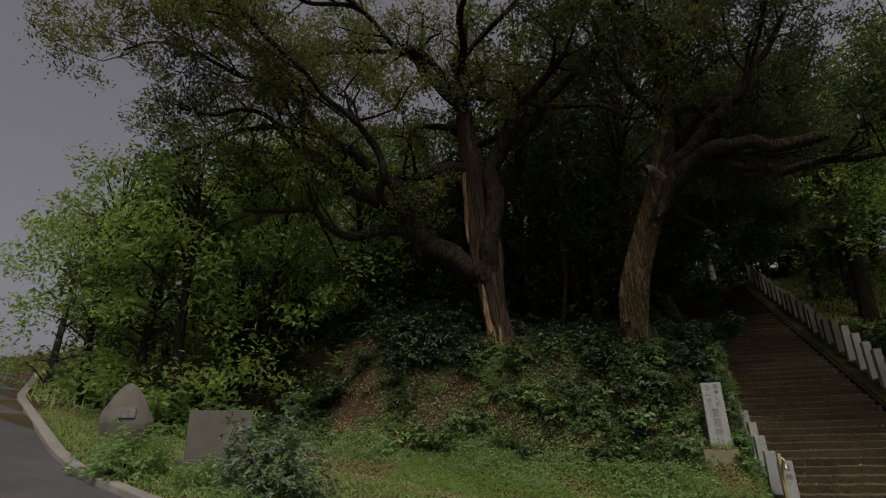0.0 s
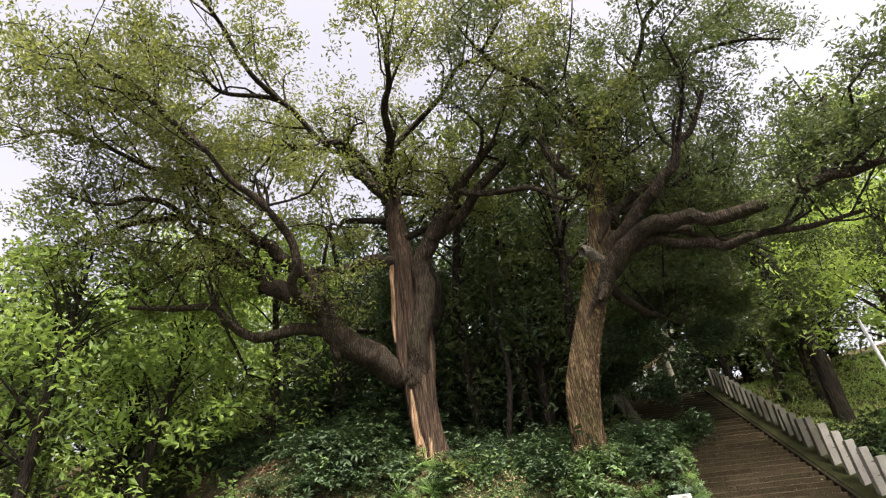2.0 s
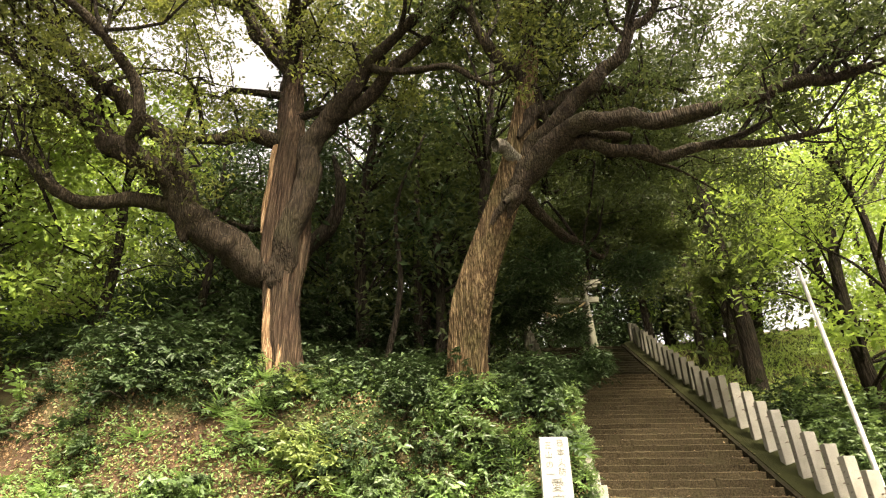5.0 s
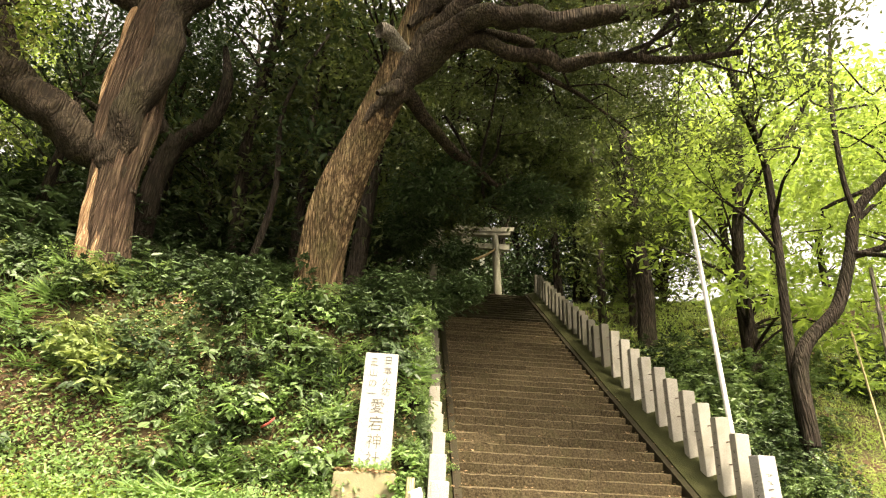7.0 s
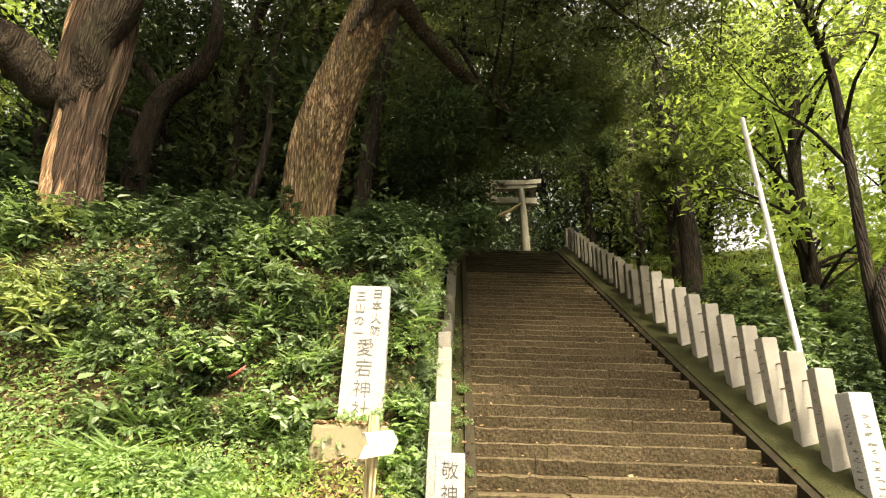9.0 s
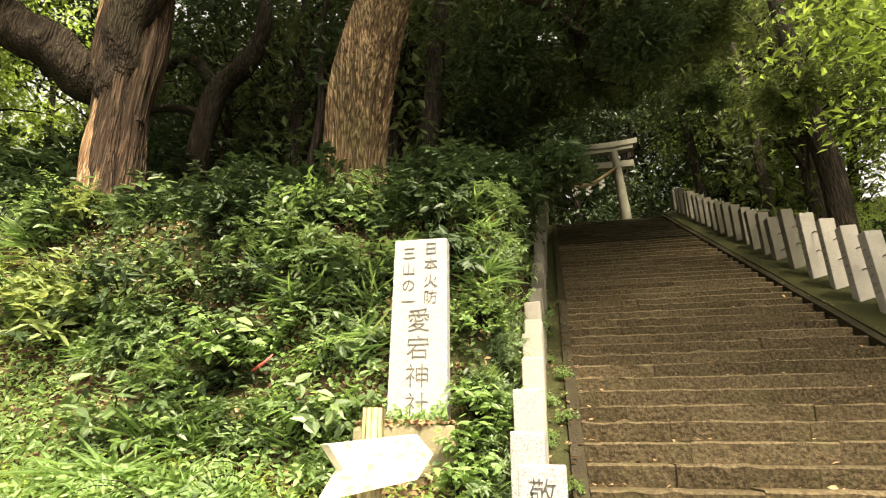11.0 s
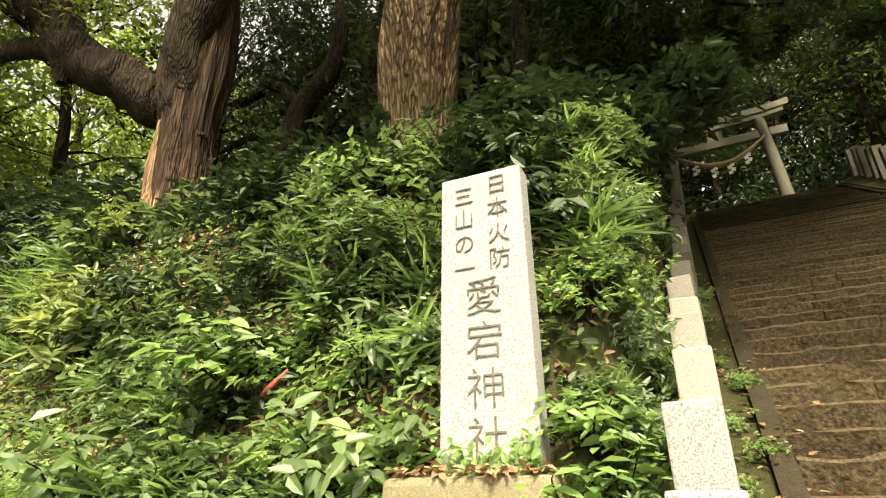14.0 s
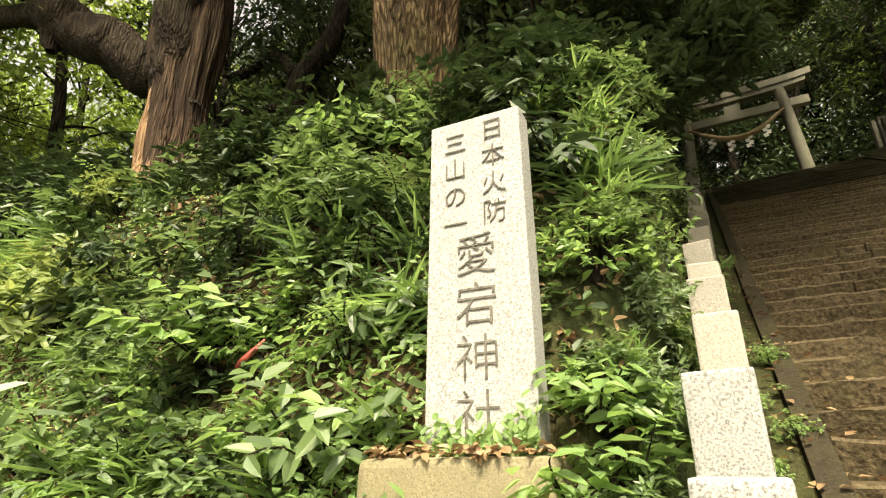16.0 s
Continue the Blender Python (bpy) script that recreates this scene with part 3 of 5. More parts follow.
# ---- torii at the top ----
torii = empty("torii_gate", pose(4.22, 24.4, TOP_Z), "pale stone shrine gate, darkened as if in shade, with a straw rope", "shrine gate")
for sx in (-1, 1):
    link_mesh("pillar", tubes_mesh("pillar", [[(sx * 1.25, 0, -0.05, 0.155), (sx * 1.17, 0, 1.3, 0.145), (sx * 1.09, 0, 2.5, 0.135)]], 16), TORII_SHADE_STONE, torii)
tie = part("tie_beam", block(3.3, 0.16, 0.23, 0.012), TORII_SHADE_STONE, torii)
tie.matrix_basis = pose(0, 0, 1.92)
strut = part("strut", block(0.38, 0.14, 0.36, 0.01), TORII_SHADE_STONE, torii)
strut.matrix_basis = pose(0, 0, 2.13)
for nm, zz, ln, hh, dd in (("under_lintel", 2.46, 3.32, 0.15, 0.24), ("lintel", 2.61, 3.6, 0.18, 0.30)):
    bm = block(ln, dd, hh, 0.0, 1.0, 0.0, 9)
    for v in bm.verts:
        u = v.co.x / (ln / 2)
        v.co.z += 0.09 * u * u * abs(u)
        v.co.x += 0.10 * u * v.co.z
    part(nm, bm, TORII_SHADE_STONE, torii).matrix_basis = pose(0, 0, zz)
rope = [[(-1.09 + 2.18 * t, -0.16, 1.88 - 0.55 * math.sin(math.pi * t), 0.03 + 0.05 * math.sin(math.pi * t)) for t in np.linspace(0, 1, 9)]]
link_mesh("straw_rope", tubes_mesh("straw_rope", rope, 10, 0.25), STRAW, torii)
# folded white paper streamers on the rope
k = Mat("white_paper", 0.8)
k.color(k.ramp(k.noise(12.0, 3.0), (0.3, (0.66, 0.64, 0.58)), (0.7, (0.82, 0.81, 0.77))))
for t in (0.22, 0.41, 0.59, 0.78):
    bm = bmesh.new()
    zz = 0.0
    for j in range(4):
        m = Matrix.Translation((0.035 * (-1) ** j, 0, zz - 0.045)) @ Matrix.Rotation(0.3 * (-1) ** j, 4, "Y") @ Matrix.Diagonal((0.10, 0.006, 0.10, 1))
        bmesh.ops.create_cube(bm, size=1, matrix=m)
        zz -= 0.075
    part("paper_streamer", bm, k.m, torii, "folded white paper streamer").matrix_basis = pose(-1.09 + 2.18 * t, -0.19, 1.84 - 0.55 * math.sin(math.pi * t))


# ---- stones on the verge ----
def ground_pose(x, y, sink=0.05, rz=0):
    return pose(x, y, land_at(x, y) - sink, 0, 0, rz)


monument = empty("stone_monument", ground_pose(-10.3, 9.3, 0.1, 40), "rough pointed grey boulder with a dark inset plate", "monument")
bm = bmesh.new()
bmesh.ops.create_icosphere(bm, subdivisions=4, radius=1)
for v in bm.verts:
    c = v.co.copy()
    s = 1.0 - 0.36 * max(0, c.z + 0.1)
    v.co = Vector((c.x * 0.52 * s - 0.04 * c.z, c.y * 0.30 * s, (c.z + 0.75) * 0.74)) + noise.noise_vector(c * 1.9) * 0.05
part("boulder", bm, GREY_ROCK, monument)
part("plate", block(0.34, 0.06, 0.22, 0.006), PLATE, monument).matrix_basis = pose(0.0, -0.30, 0.55, -8)
tablet = empty("stone_tablet", ground_pose(-7.3, 8.5, 0.12, 38), "wide flat grey stone tablet standing on a low base", "stone tablet")
part("base", block(1.4, 0.5, 0.3, 0.02), GREY_ROCK, tablet)
part("slab", block(1.15, 0.2, 0.86, 0.015, 0.99), GREY_ROCK, tablet).matrix_basis = pose(0, 0, 0.30)


# poles on the slope beyond the fence
stake = empty("stake", pose(10.55, 14.8, land_at(10.55, 14.8) - 0.1), "thin yellow bamboo stake in the grass", "stake")
link_mesh("shaft", tubes_mesh("shaft", [[(0, 0, 0, 0.022), (0.02, 0, 1.2, 0.02), (-0.05, 0, 4.5 - land_at(10.55, 14.8), 0.016)]], 8), LOG_WOOD, stake)
pole = empty("pole", pose(10.85, 14.8, land_at(10.85, 14.8) - 0.1), "leaning pale weathered pole in the grass", "pole")
link_mesh("shaft", tubes_mesh("shaft", [[(0, 0, 0, 0.04), (0.15, 0, 1.8, 0.038), (0.37, 0, 5.8 - land_at(10.85, 14.8), 0.034)]], 10), BARK_PALE, pole)

# ---- plants ----
def leaf6(centres, size, axis, nor, width=0.45, curl=0.12, generator=None):
    """A leaf of two halves folded along its rib, curved to the tip."""
    g = generator or rng
    n = len(centres)
    nor = nor / (np.linalg.norm(nor, axis=1)[:, None] + 1e-9)
    ax = axis - nor * np.sum(axis * nor, 1)[:, None]
    ax /= np.linalg.norm(ax, axis=1)[:, None] + 1e-9
    side = np.cross(nor, ax)
    s = (size * g.uniform(0.7, 1.25, n))[:, None]
    w = width * 0.5
    p = lambda a, b, c: centres + ax * s * a + side * s * b + nor * s * c
    f = 0.2 * width
    v = np.stack([p(0, 0, 0), p(0.28, -w, f - curl * 0.2), p(0.68, -w * 0.75, f * 0.6 - curl * 0.6), p(1, 0, -curl), p(0.68, w * 0.75, f * 0.6 - curl * 0.6), p(0.28, w, f - curl * 0.2)], 1).reshape(-1, 3)
    o = np.arange(n)[:, None] * 6
    loops = np.stack([o + np.array([0, 1, 2, 3]), o + np.array([0, 3, 4, 5])], 1).reshape(-1)
    return v, loops, 2 * n


def leaf6_mesh(name, chunks):
    vs, ls, cnt, off = [], [], 0, 0
    for v, l, c in chunks:
        vs.append(v)
        ls.append(l + off)
        off += len(v)
        cnt += c
    return raw_mesh(name, np.vstack(vs), np.concatenate(ls), np.full(cnt, 4))


def unit(g, n):
    d = g.normal(size=(n, 3))
    return d / np.linalg.norm(d, axis=1)[:, None]


def bushy(g, radius, height, n, size, width=0.42):
    """Leaves of a rounded shrub: whorls at twig ends facing outwards, and its stems."""
    tips = n // 6
    d = unit(g, tips)
    d[:, 2] = np.abs(d[:, 2]) * 1.05 - 0.08
    lump = 0.75 + 0.35 * np.sin(d[:, 0] * 5 + 1) * np.sin(d[:, 1] * 6) + g.uniform(-0.18, 0.18, tips)
    c = d * lump[:, None] * np.array([radius, radius, height])
    ax = np.repeat(d, 6, 0) * 0.7 + g.normal(size=(tips * 6, 3)) * 0.75
    nor = np.array([0, 0, 1.0]) + g.normal(size=(tips * 6, 3)) * 0.45 + np.repeat(d, 6, 0) * 0.4
    leaves = leaf6(np.repeat(c, 6, 0) + g.normal(size=(tips * 6, 3)) * size * 0.15, size, ax, nor, width, generator=g)
    stems = [[(0, 0, -0.1, 0.012), (*(c[i] * 0.5 + np.array([0, 0, 0.1 * height])), 0.008), (*c[i], 0.003)] for i in range(0, tips, max(1, tips // 9))]
    return leaves, stems


def fronded(g, count, length, leaflet, rise=0.75):
    """A plant of arching feathered leaves, in pairs of leaflets."""
    chunks, stems = [], []
    for i in range(count):
        a = g.uniform(0, 2 * np.pi)
        out = np.array([math.cos(a), math.sin(a), 0])
        L = length * g.uniform(0.65, 1.15)
        base = np.array([g.normal() * 0.05, g.normal() * 0.05, g.uniform(0.1, 0.8) * length])
        t = np.linspace(0.18, 1, 11)[:, None]
        pts = base + out * L * t + np.array([0, 0, 1.0]) * (rise * L * (t - 0.85 * t * t))
        side = np.cross(out, [0, 0, 1.0])
        for sgn in (-1, 1):
            ax = np.tile(side * sgn + out * 0.25 + np.array([0, 0, -0.3]), (11, 1)) + g.normal(size=(11, 3)) * 0.16
            chunks.append(leaf6(pts, leaflet * (1.15 - 0.6 * abs(np.linspace(0, 1, 11) - 0.4)), ax, np.array([0, 0, 1.0]) + g.normal(size=(11, 3)) * 0.3, 0.27, 0.1, g))
        stems.append([(base[0] * 0.3, base[1] * 0.3, -0.05, 0.007), (*base, 0.006), (*pts[5], 0.004), (*pts[10], 0.002)])
    v = np.vstack([c[0] for c in chunks])
    l = np.concatenate([c[1] + i * 66 for i, c in enumerate(chunks)])
    return (v, l, sum(c[2] for c in chunks)), stems


def bladed(g, count, length, width=0.055):
    """A tuft of long narrow arching blades."""
    a = g.uniform(0, 2 * np.pi, count)
    out = np.stack([np.cos(a), np.sin(a), g.uniform(0.25, 1.6, count)], 1)
    base = np.stack([g.normal(size=count) * 0.06, g.normal(size=count) * 0.06, g.uniform(0, 0.45, count) * length], 1)
    nor = np.stack([-np.cos(a) * 0.6, -np.sin(a) * 0.6, np.ones(count)], 1) + g.normal(size=(count, 3)) * 0.2
    return leaf6(base, length, out, nor, width, 0.35, g), []


def sprigged(g, count, length, leaf, per=9, width=0.46, droop=0.5):
    """Leafy twigs arching out from one foot, with leaves set alternately."""
    cs, axs, nors, stems = [], [], [], []
    for i in range(count):
        a = g.uniform(0, 2 * np.pi)
        out = np.array([math.cos(a), math.sin(a), g.uniform(0.25, 1.7)])
        out /= np.linalg.norm(out)
        L = length * g.uniform(0.6, 1.2)
        t = np.linspace(0.22, 1, per)[:, None]
        base = np.array([g.normal() * 0.05, g.normal() * 0.05, 0.0])
        pts = base + out * L * t + np.array([0, 0, -0.5 * droop * L]) * t * t
        side = np.cross(out, [0, 0, 1.0])
        sgn = np.where(np.arange(per) % 2 == 0, 1.0, -1.0)[:, None]
        cs.append(pts)
        axs.append(side * sgn * 0.9 + out * 0.7 + np.array([0, 0, -0.35]) + g.normal(size=(per, 3)) * 0.28)
        nors.append(np.array([0, 0, 1.0]) + out * 0.35 + g.normal(size=(per, 3)) * 0.35)
        if i % 2 == 0:
            stems.append([(0, 0, -0.06, 0.007), (*pts[per // 2], 0.004), (*pts[-1], 0.002)])
    c = np.vstack(cs)
    return leaf6(c, leaf, np.vstack(axs), np.vstack(nors), width, 0.2, g), stems


def make_shrub(name, kind, mat, label, category, seed, group, **kw):
    g = np.random.default_rng(seed)
    leaves, stems = kind(g, **kw)
    thing = empty(name, pose(0, 0, -50), label, category, group)
    link_mesh("foliage", leaf6_mesh("foliage", [leaves]), mat, thing)
    if stems:
        tagged(link_mesh("stemwork", tubes_mesh("stemwork", stems, 4, per=2), BARK_DARK, thing), kind="stuff")
    return thing


def scatter(kinds, spots, tilt=10, seed=0, sink=0.03):
    """Copies of the given plants at (x, y, scale), standing on the ground."""
    g = np.random.default_rng(seed)
    for x, y, sc in spots:
        src = kinds[g.integers(len(kinds))]
        ob = copy_thing(src, pose(x, y, land_at(x, y) - sink, -tilt * 0.6 + g.normal() * tilt * 0.5, g.normal() * tilt * 0.5, g.uniform(0, 360)))
        ob.scale = [sc * g.uniform(0.85, 1.15)] * 3


def grow(g, limbs, start, spread, length, per_limb, lift=0.35):
    """Branches off the outer part of each limb; returns their paths."""
    out = []
    for limb in limbs:
        p = spline(limb, 8)
        seglen = np.linalg.norm(np.diff(p[:, :3], axis=0), axis=1).sum()
        for j in range(max(2, int(per_limb * seglen))):
            i = int(g.uniform(start, 1.0) * (len(p) - 1))
            tan = p[min(i + 1, len(p) - 1), :3] - p[max(i - 1, 0), :3]
            tan /= np.linalg.norm(tan) + 1e-9
            d = tan * 0.6 + g.normal(size=3) * spread + np.array([0, 0, lift])
            d /= np.linalg.norm(d)
            L = length * g.uniform(0.5, 1.2)
            r0 = max(0.013, min(p[i, 3] * 0.55, 0.05 * L))
            b = p[i, :3]
            m1 = b + d * L * 0.45 + g.normal(size=3) * 0.14 * L
            m2 = b + d * L * 0.8 + g.normal(size=3) * 0.14 * L
            e = b + d * L + g.normal(size=3) * 0.16 * L
            out.append([(*b, r0), (*m1, r0 * 0.7), (*m2, r0 * 0.45), (*e, r0 * 0.2)])
    return out


def leafy(g, branches, clusters, per, radius, size, flat=0.6, up=0.6):
    chunks = []
    for br in branches:
        p = spline(br, 5)
        for j in range(clusters):
            i = int(g.uniform(0.35, 1.0) * (len(p) - 1))
            c = p[i, :3] + g.normal(size=3) * radius * 0.35
            pts = blob_points(g, c, radius * g.uniform(0.6, 1.25), per, flat, 0.15)
            chunks.append(leaves_arrays(pts, size, generator=g, up=up))
    return chunks


def wander(g, path, amount):
    """The same bough with a bend between each two of its points."""
    out = [path[0]]
    for a, b in zip(path[:-1], path[1:]):
        p, q = np.array(a), np.array(b)
        m = (p + q) / 2
        m[:3] += g.normal(size=3) * amount * np.linalg.norm(q[:3] - p[:3])
        out += [tuple(m), b]
    return out


# -- the two old trees on the bank --
def old_tree(label, trunk, limbs, bark_mat, seed, flutes, leafmat, thick, extra, dense):
    g = np.random.default_rng(seed)
    tree = empty("tree", pose(0, 0, 0), label, "tree", "old trees on the bank")
    trunk = [(x, y, z, r * thick) for x, y, z, r in trunk]
    limbs = [wander(g, l, 0.09) for l in limbs]
    extra = [wander(g, l, 0.13) for l in extra]
    link_mesh("trunk", tubes_mesh("trunk", [trunk], 110, 0.0, flutes, 10), bark_mat, tree)
    for l in limbs:
        a, b = Vector(l[0][:3]), Vector(l[1][:3])
        d = (b - a).normalized() + Vector((0, 0, 1.0))
        d.normalize()
        root = [(*(a - d * 0.95), l[0][3] * 0.25), (*(a - d * 0.45), l[0][3] * 0.72)]
        link_mesh("limb", tubes_mesh("limb", [root + l], 16, 0.3, 0, 8), LIMB_BARK, tree)
    for l in extra:
        link_mesh("limb", tubes_mesh("limb", [l], 9, 0.18, 0, 6), LIMB_BARK, tree)
    first = grow(g, limbs, 0.62, 0.5, 2.4, 1.3, 0.75) + grow(g, [trunk[-4:]] + list(extra), 0.3, 0.6, 2.6, 1.8)
    twigs = grow(g, first, 0.3, 0.75, 1.2, 1.6, 0.1)
    tagged(link_mesh("branchwork", tubes_mesh("branchwork", first + twigs, 4, per=2), BARK_DARK, tree), kind="stuff")
    link_mesh("crown", leaves_mesh("crown", leafy(g, first, 3, int(40 * dense), 0.75, 0.12) + leafy(g, twigs, 3, int(34 * dense), 0.5, 0.12)), leafmat, tree)
    return tree


A_TRUNK = [(-2.46, 14.2, 3.4, 0.66), (-2.54, 14.2, 4.2, 0.53), (-2.70, 14.2, 5.1, 0.47), (-2.84, 14.2, 6.1, 0.49), (-2.92, 14.2, 7.1, 0.62), (-3.02, 14.2, 8.5, 0.56), (-3.22, 14.2, 10.3, 0.44), (-3.45, 14.2, 12.4, 0.30), (-3.6, 14.2, 14.5, 0.2)]
A_LIMBS = [
    [(-3.05, 14.1, 6.5, 0.33), (-3.8, 13.8, 6.94, 0.36), (-4.48, 13.5, 7.33, 0.34), (-4.9, 13.2, 7.99, 0.31), (-5.48, 12.9, 8.45, 0.27), (-6.37, 12.5, 8.9, 0.22), (-7.2, 12.1, 9.6, 0.17), (-8.6, 11.3, 10.9, 0.09)],
    [(-4.87, 13.2, 7.9, 0.28), (-5.41, 13.0, 9.3, 0.22), (-6.28, 12.6, 9.93, 0.19), (-6.86, 12.3, 10.4, 0.16), (-7.74, 12.0, 11.34, 0.12), (-8.6, 11.6, 12.4, 0.07)],
    [(-4.4, 13.5, 7.5, 0.20), (-5.41, 13.2, 7.84, 0.17), (-6.28, 12.8, 7.65, 0.14), (-6.9, 12.4, 7.65, 0.12), (-7.6, 12.0, 8.3, 0.10), (-9.2, 11.0, 8.1, 0.05)],
    [(-3.3, 14.1, 10.2, 0.20), (-3.87, 13.7, 9.97, 0.17), (-4.47, 13.4, 9.65, 0.14), (-5.3, 12.9, 9.5, 0.08)],
    [(-3.4, 14.2, 11.5, 0.24), (-3.45, 14.1, 12.3, 0.20), (-4.03, 13.6, 12.9, 0.17), (-4.8, 13.0, 14.2, 0.10)],
    [(-2.85, 14.0, 6.5, 0.28), (-2.55, 13.85, 8.2, 0.29), (-2.6, 13.85, 9.6, 0.26), (-2.09, 13.8, 10.6, 0.22), (-1.59, 13.7, 11.24, 0.20), (-1.1, 13.4, 11.9, 0.15), (0.1, 12.8, 12.8, 0.08)],
    [(-2.0, 14.0, 10.7, 0.19), (-0.75, 13.5, 11.5, 0.15), (0.65, 13.0, 12.4, 0.10), (1.6, 12.4, 13.2, 0.05)],
    [(-1.2, 13.5, 11.7, 0.10), (-0.09, 13.0, 11.0, 0.08), (1.35, 12.5, 10.1, 0.05), (2.2, 12.0, 9.8, 0.03)],
    [(-4.9, 13.1, 8.0, 0.15), (-5.3, 11.8, 9.0, 0.12), (-5.8, 10.6, 10.2, 0.09), (-6.6, 9.2, 11.0, 0.05)],
    [(-3.5, 14.0, 12.6, 0.16), (-3.0, 12.6, 13.6, 0.13), (-2.6, 11.2, 14.2, 0.09), (-2.2, 9.8, 14.6, 0.05)],
]
A_HIGH = [
    [(-3.5, 14.2, 12.6, 0.14), (-4.6, 12.8, 14.0, 0.11), (-6.0, 11.2, 14.6, 0.08), (-7.6, 9.6, 14.6, 0.04)],
    [(-3.5, 14.2, 13.4, 0.12), (-5.2, 14.0, 14.8, 0.09), (-7.4, 13.4, 15.0, 0.07), (-10.0, 12.6, 14.0, 0.03)],
    [(-8.4, 11.4, 10.8, 0.08), (-9.4, 10.6, 11.2, 0.06), (-10.8, 9.8, 11.0, 0.03)],
    [(-3.5, 14.2, 13.0, 0.12), (-2.2, 13.0, 14.4, 0.09), (-0.6, 11.6, 14.8, 0.06), (0.8, 10.4, 14.8, 0.03)],
    [(-7.7, 12.0, 11.3, 0.10), (-9.2, 11.2, 12.6, 0.08), (-10.8, 10.2, 13.2, 0.06), (-12.6, 9.2, 13.0, 0.03)],
    [(-8.4, 11.6, 12.2, 0.08), (-9.6, 9.8, 13.4, 0.06), (-10.6, 8.0, 13.8, 0.03)],
    [(-6.6, 9.3, 11.0, 0.08), (-7.8, 8.0, 12.2, 0.06), (-8.8, 6.8, 12.6, 0.03)],
    [(-8.6, 11.3, 10.9, 0.08), (-10.2, 10.8, 10.4, 0.06), (-12.4, 10.4, 9.6, 0.03)],
    [(-6.0, 11.2, 14.6, 0.08), (-6.8, 9.0, 15.6, 0.06), (-7.4, 7.0, 15.8, 0.03)],
    [(-3.4, 14.2, 12.0, 0.12), (-2.6, 15.4, 13.4, 0.09), (-1.4, 16.6, 14.2, 0.05)],
    [(-7.4, 12.0, 9.7, 0.08), (-8.8, 12.0, 9.6, 0.06), (-10.6, 11.8, 9.0, 0.03)],
]
tree_a = old_tree("huge old tree with a torn trunk and thick twisting boughs", A_TRUNK, A_LIMBS, BARK_A, 21, 5, LEAF_CROWN, 0.76, A_HIGH, 1.15)
B_TRUNK = [(0.72, 14.2, 2.9, 0.56), (0.82, 14.1, 3.6, 0.50), (0.96, 14.05, 4.2, 0.44), (0.99, 13.95, 4.8, 0.42), (1.08, 13.8, 5.5, 0.43), (1.28, 13.6, 6.2, 0.41), (1.55, 13.4, 6.9, 0.38), (1.82, 13.2, 7.6, 0.38), (2.09, 13.0, 8.3, 0.40), (2.38, 12.85, 9.8, 0.28), (2.54, 12.7, 11.2, 0.20), (2.4, 12.6, 13.0, 0.12)]
B_LIMBS = [
    [(2.2, 12.9, 7.9, 0.24), (2.89, 12.5, 8.45, 0.21), (3.72, 12.2, 8.53, 0.18), (4.54, 11.9, 8.2, 0.15), (5.89, 11.5, 8.2, 0.12), (7.18, 11.2, 8.3, 0.09), (8.8, 10.7, 8.3, 0.04)],
    [(2.4, 12.8, 8.5, 0.20), (3.26, 12.3, 9.2, 0.17), (3.81, 12.0, 9.65, 0.14), (4.39, 11.7, 10.4, 0.10), (5.2, 11.2, 11.4, 0.05)],
    [(2.0, 13.0, 7.7, 0.16), (2.86, 12.7, 8.3, 0.13), (3.82, 12.5, 8.1, 0.12), (4.68, 12.3, 7.7, 0.10), (5.6, 12.0, 7.7, 0.08), (7.2, 11.6, 7.6, 0.04)],
    [(2.5, 12.8, 10.0, 0.18), (1.95, 12.5, 10.5, 0.14), (1.6, 12.3, 10.95, 0.12), (1.2, 11.9, 12.2, 0.06)],
    [(2.5, 12.8, 9.4, 0.16), (3.4, 13.2, 10.2, 0.13), (4.6, 13.6, 10.6, 0.10), (6.2, 13.9, 10.7, 0.05)],
    [(2.45, 12.7, 11.0, 0.13), (3.2, 11.8, 12.0, 0.10), (4.0, 10.6, 12.6, 0.06), (4.6, 9.4, 12.9, 0.03)],
    [(2.1, 13.0, 7.6, 0.13), (2.7, 14.0, 7.5, 0.11), (3.5, 15.2, 7.6, 0.09), (4.6, 16.6, 8.2, 0.05)],
]
B_HIGH = [
    [(2.45, 12.6, 12.2, 0.10), (1.4, 11.6, 13.4, 0.08), (0.2, 10.4, 13.8, 0.04)],
    [(2.45, 12.6, 12.0, 0.11), (3.8, 12.2, 13.2, 0.08), (5.6, 11.8, 13.4, 0.06), (7.6, 11.4, 12.8, 0.03)],
    [(2.5, 12.8, 9.6, 0.10), (3.6, 14.4, 10.2, 0.08), (4.8, 16.0, 10.6, 0.06), (6.4, 17.6, 10.8, 0.03)],
    [(2.5, 12.8, 10.2, 0.10), (3.6, 14.5, 11.2, 0.08), (5.0, 16.5, 11.6, 0.06), (6.5, 18.5, 11.4, 0.03)],
    [(2.4, 12.8, 9.2, 0.10), (3.2, 15.2, 10.2, 0.08), (3.8, 18.2, 11.0, 0.06), (4.4, 21.0, 11.8, 0.03)],
    [(2.5, 12.8, 9.8, 0.10), (4.4, 14.2, 11.2, 0.08), (6.4, 15.6, 11.6, 0.06), (8.4, 16.8, 11.2, 0.03)],
    [(3.0, 12.5, 8.5, 0.09), (4.2, 13.4, 9.0, 0.07), (5.6, 14.6, 9.2, 0.05), (7.2, 15.6, 9.0, 0.02)],
]
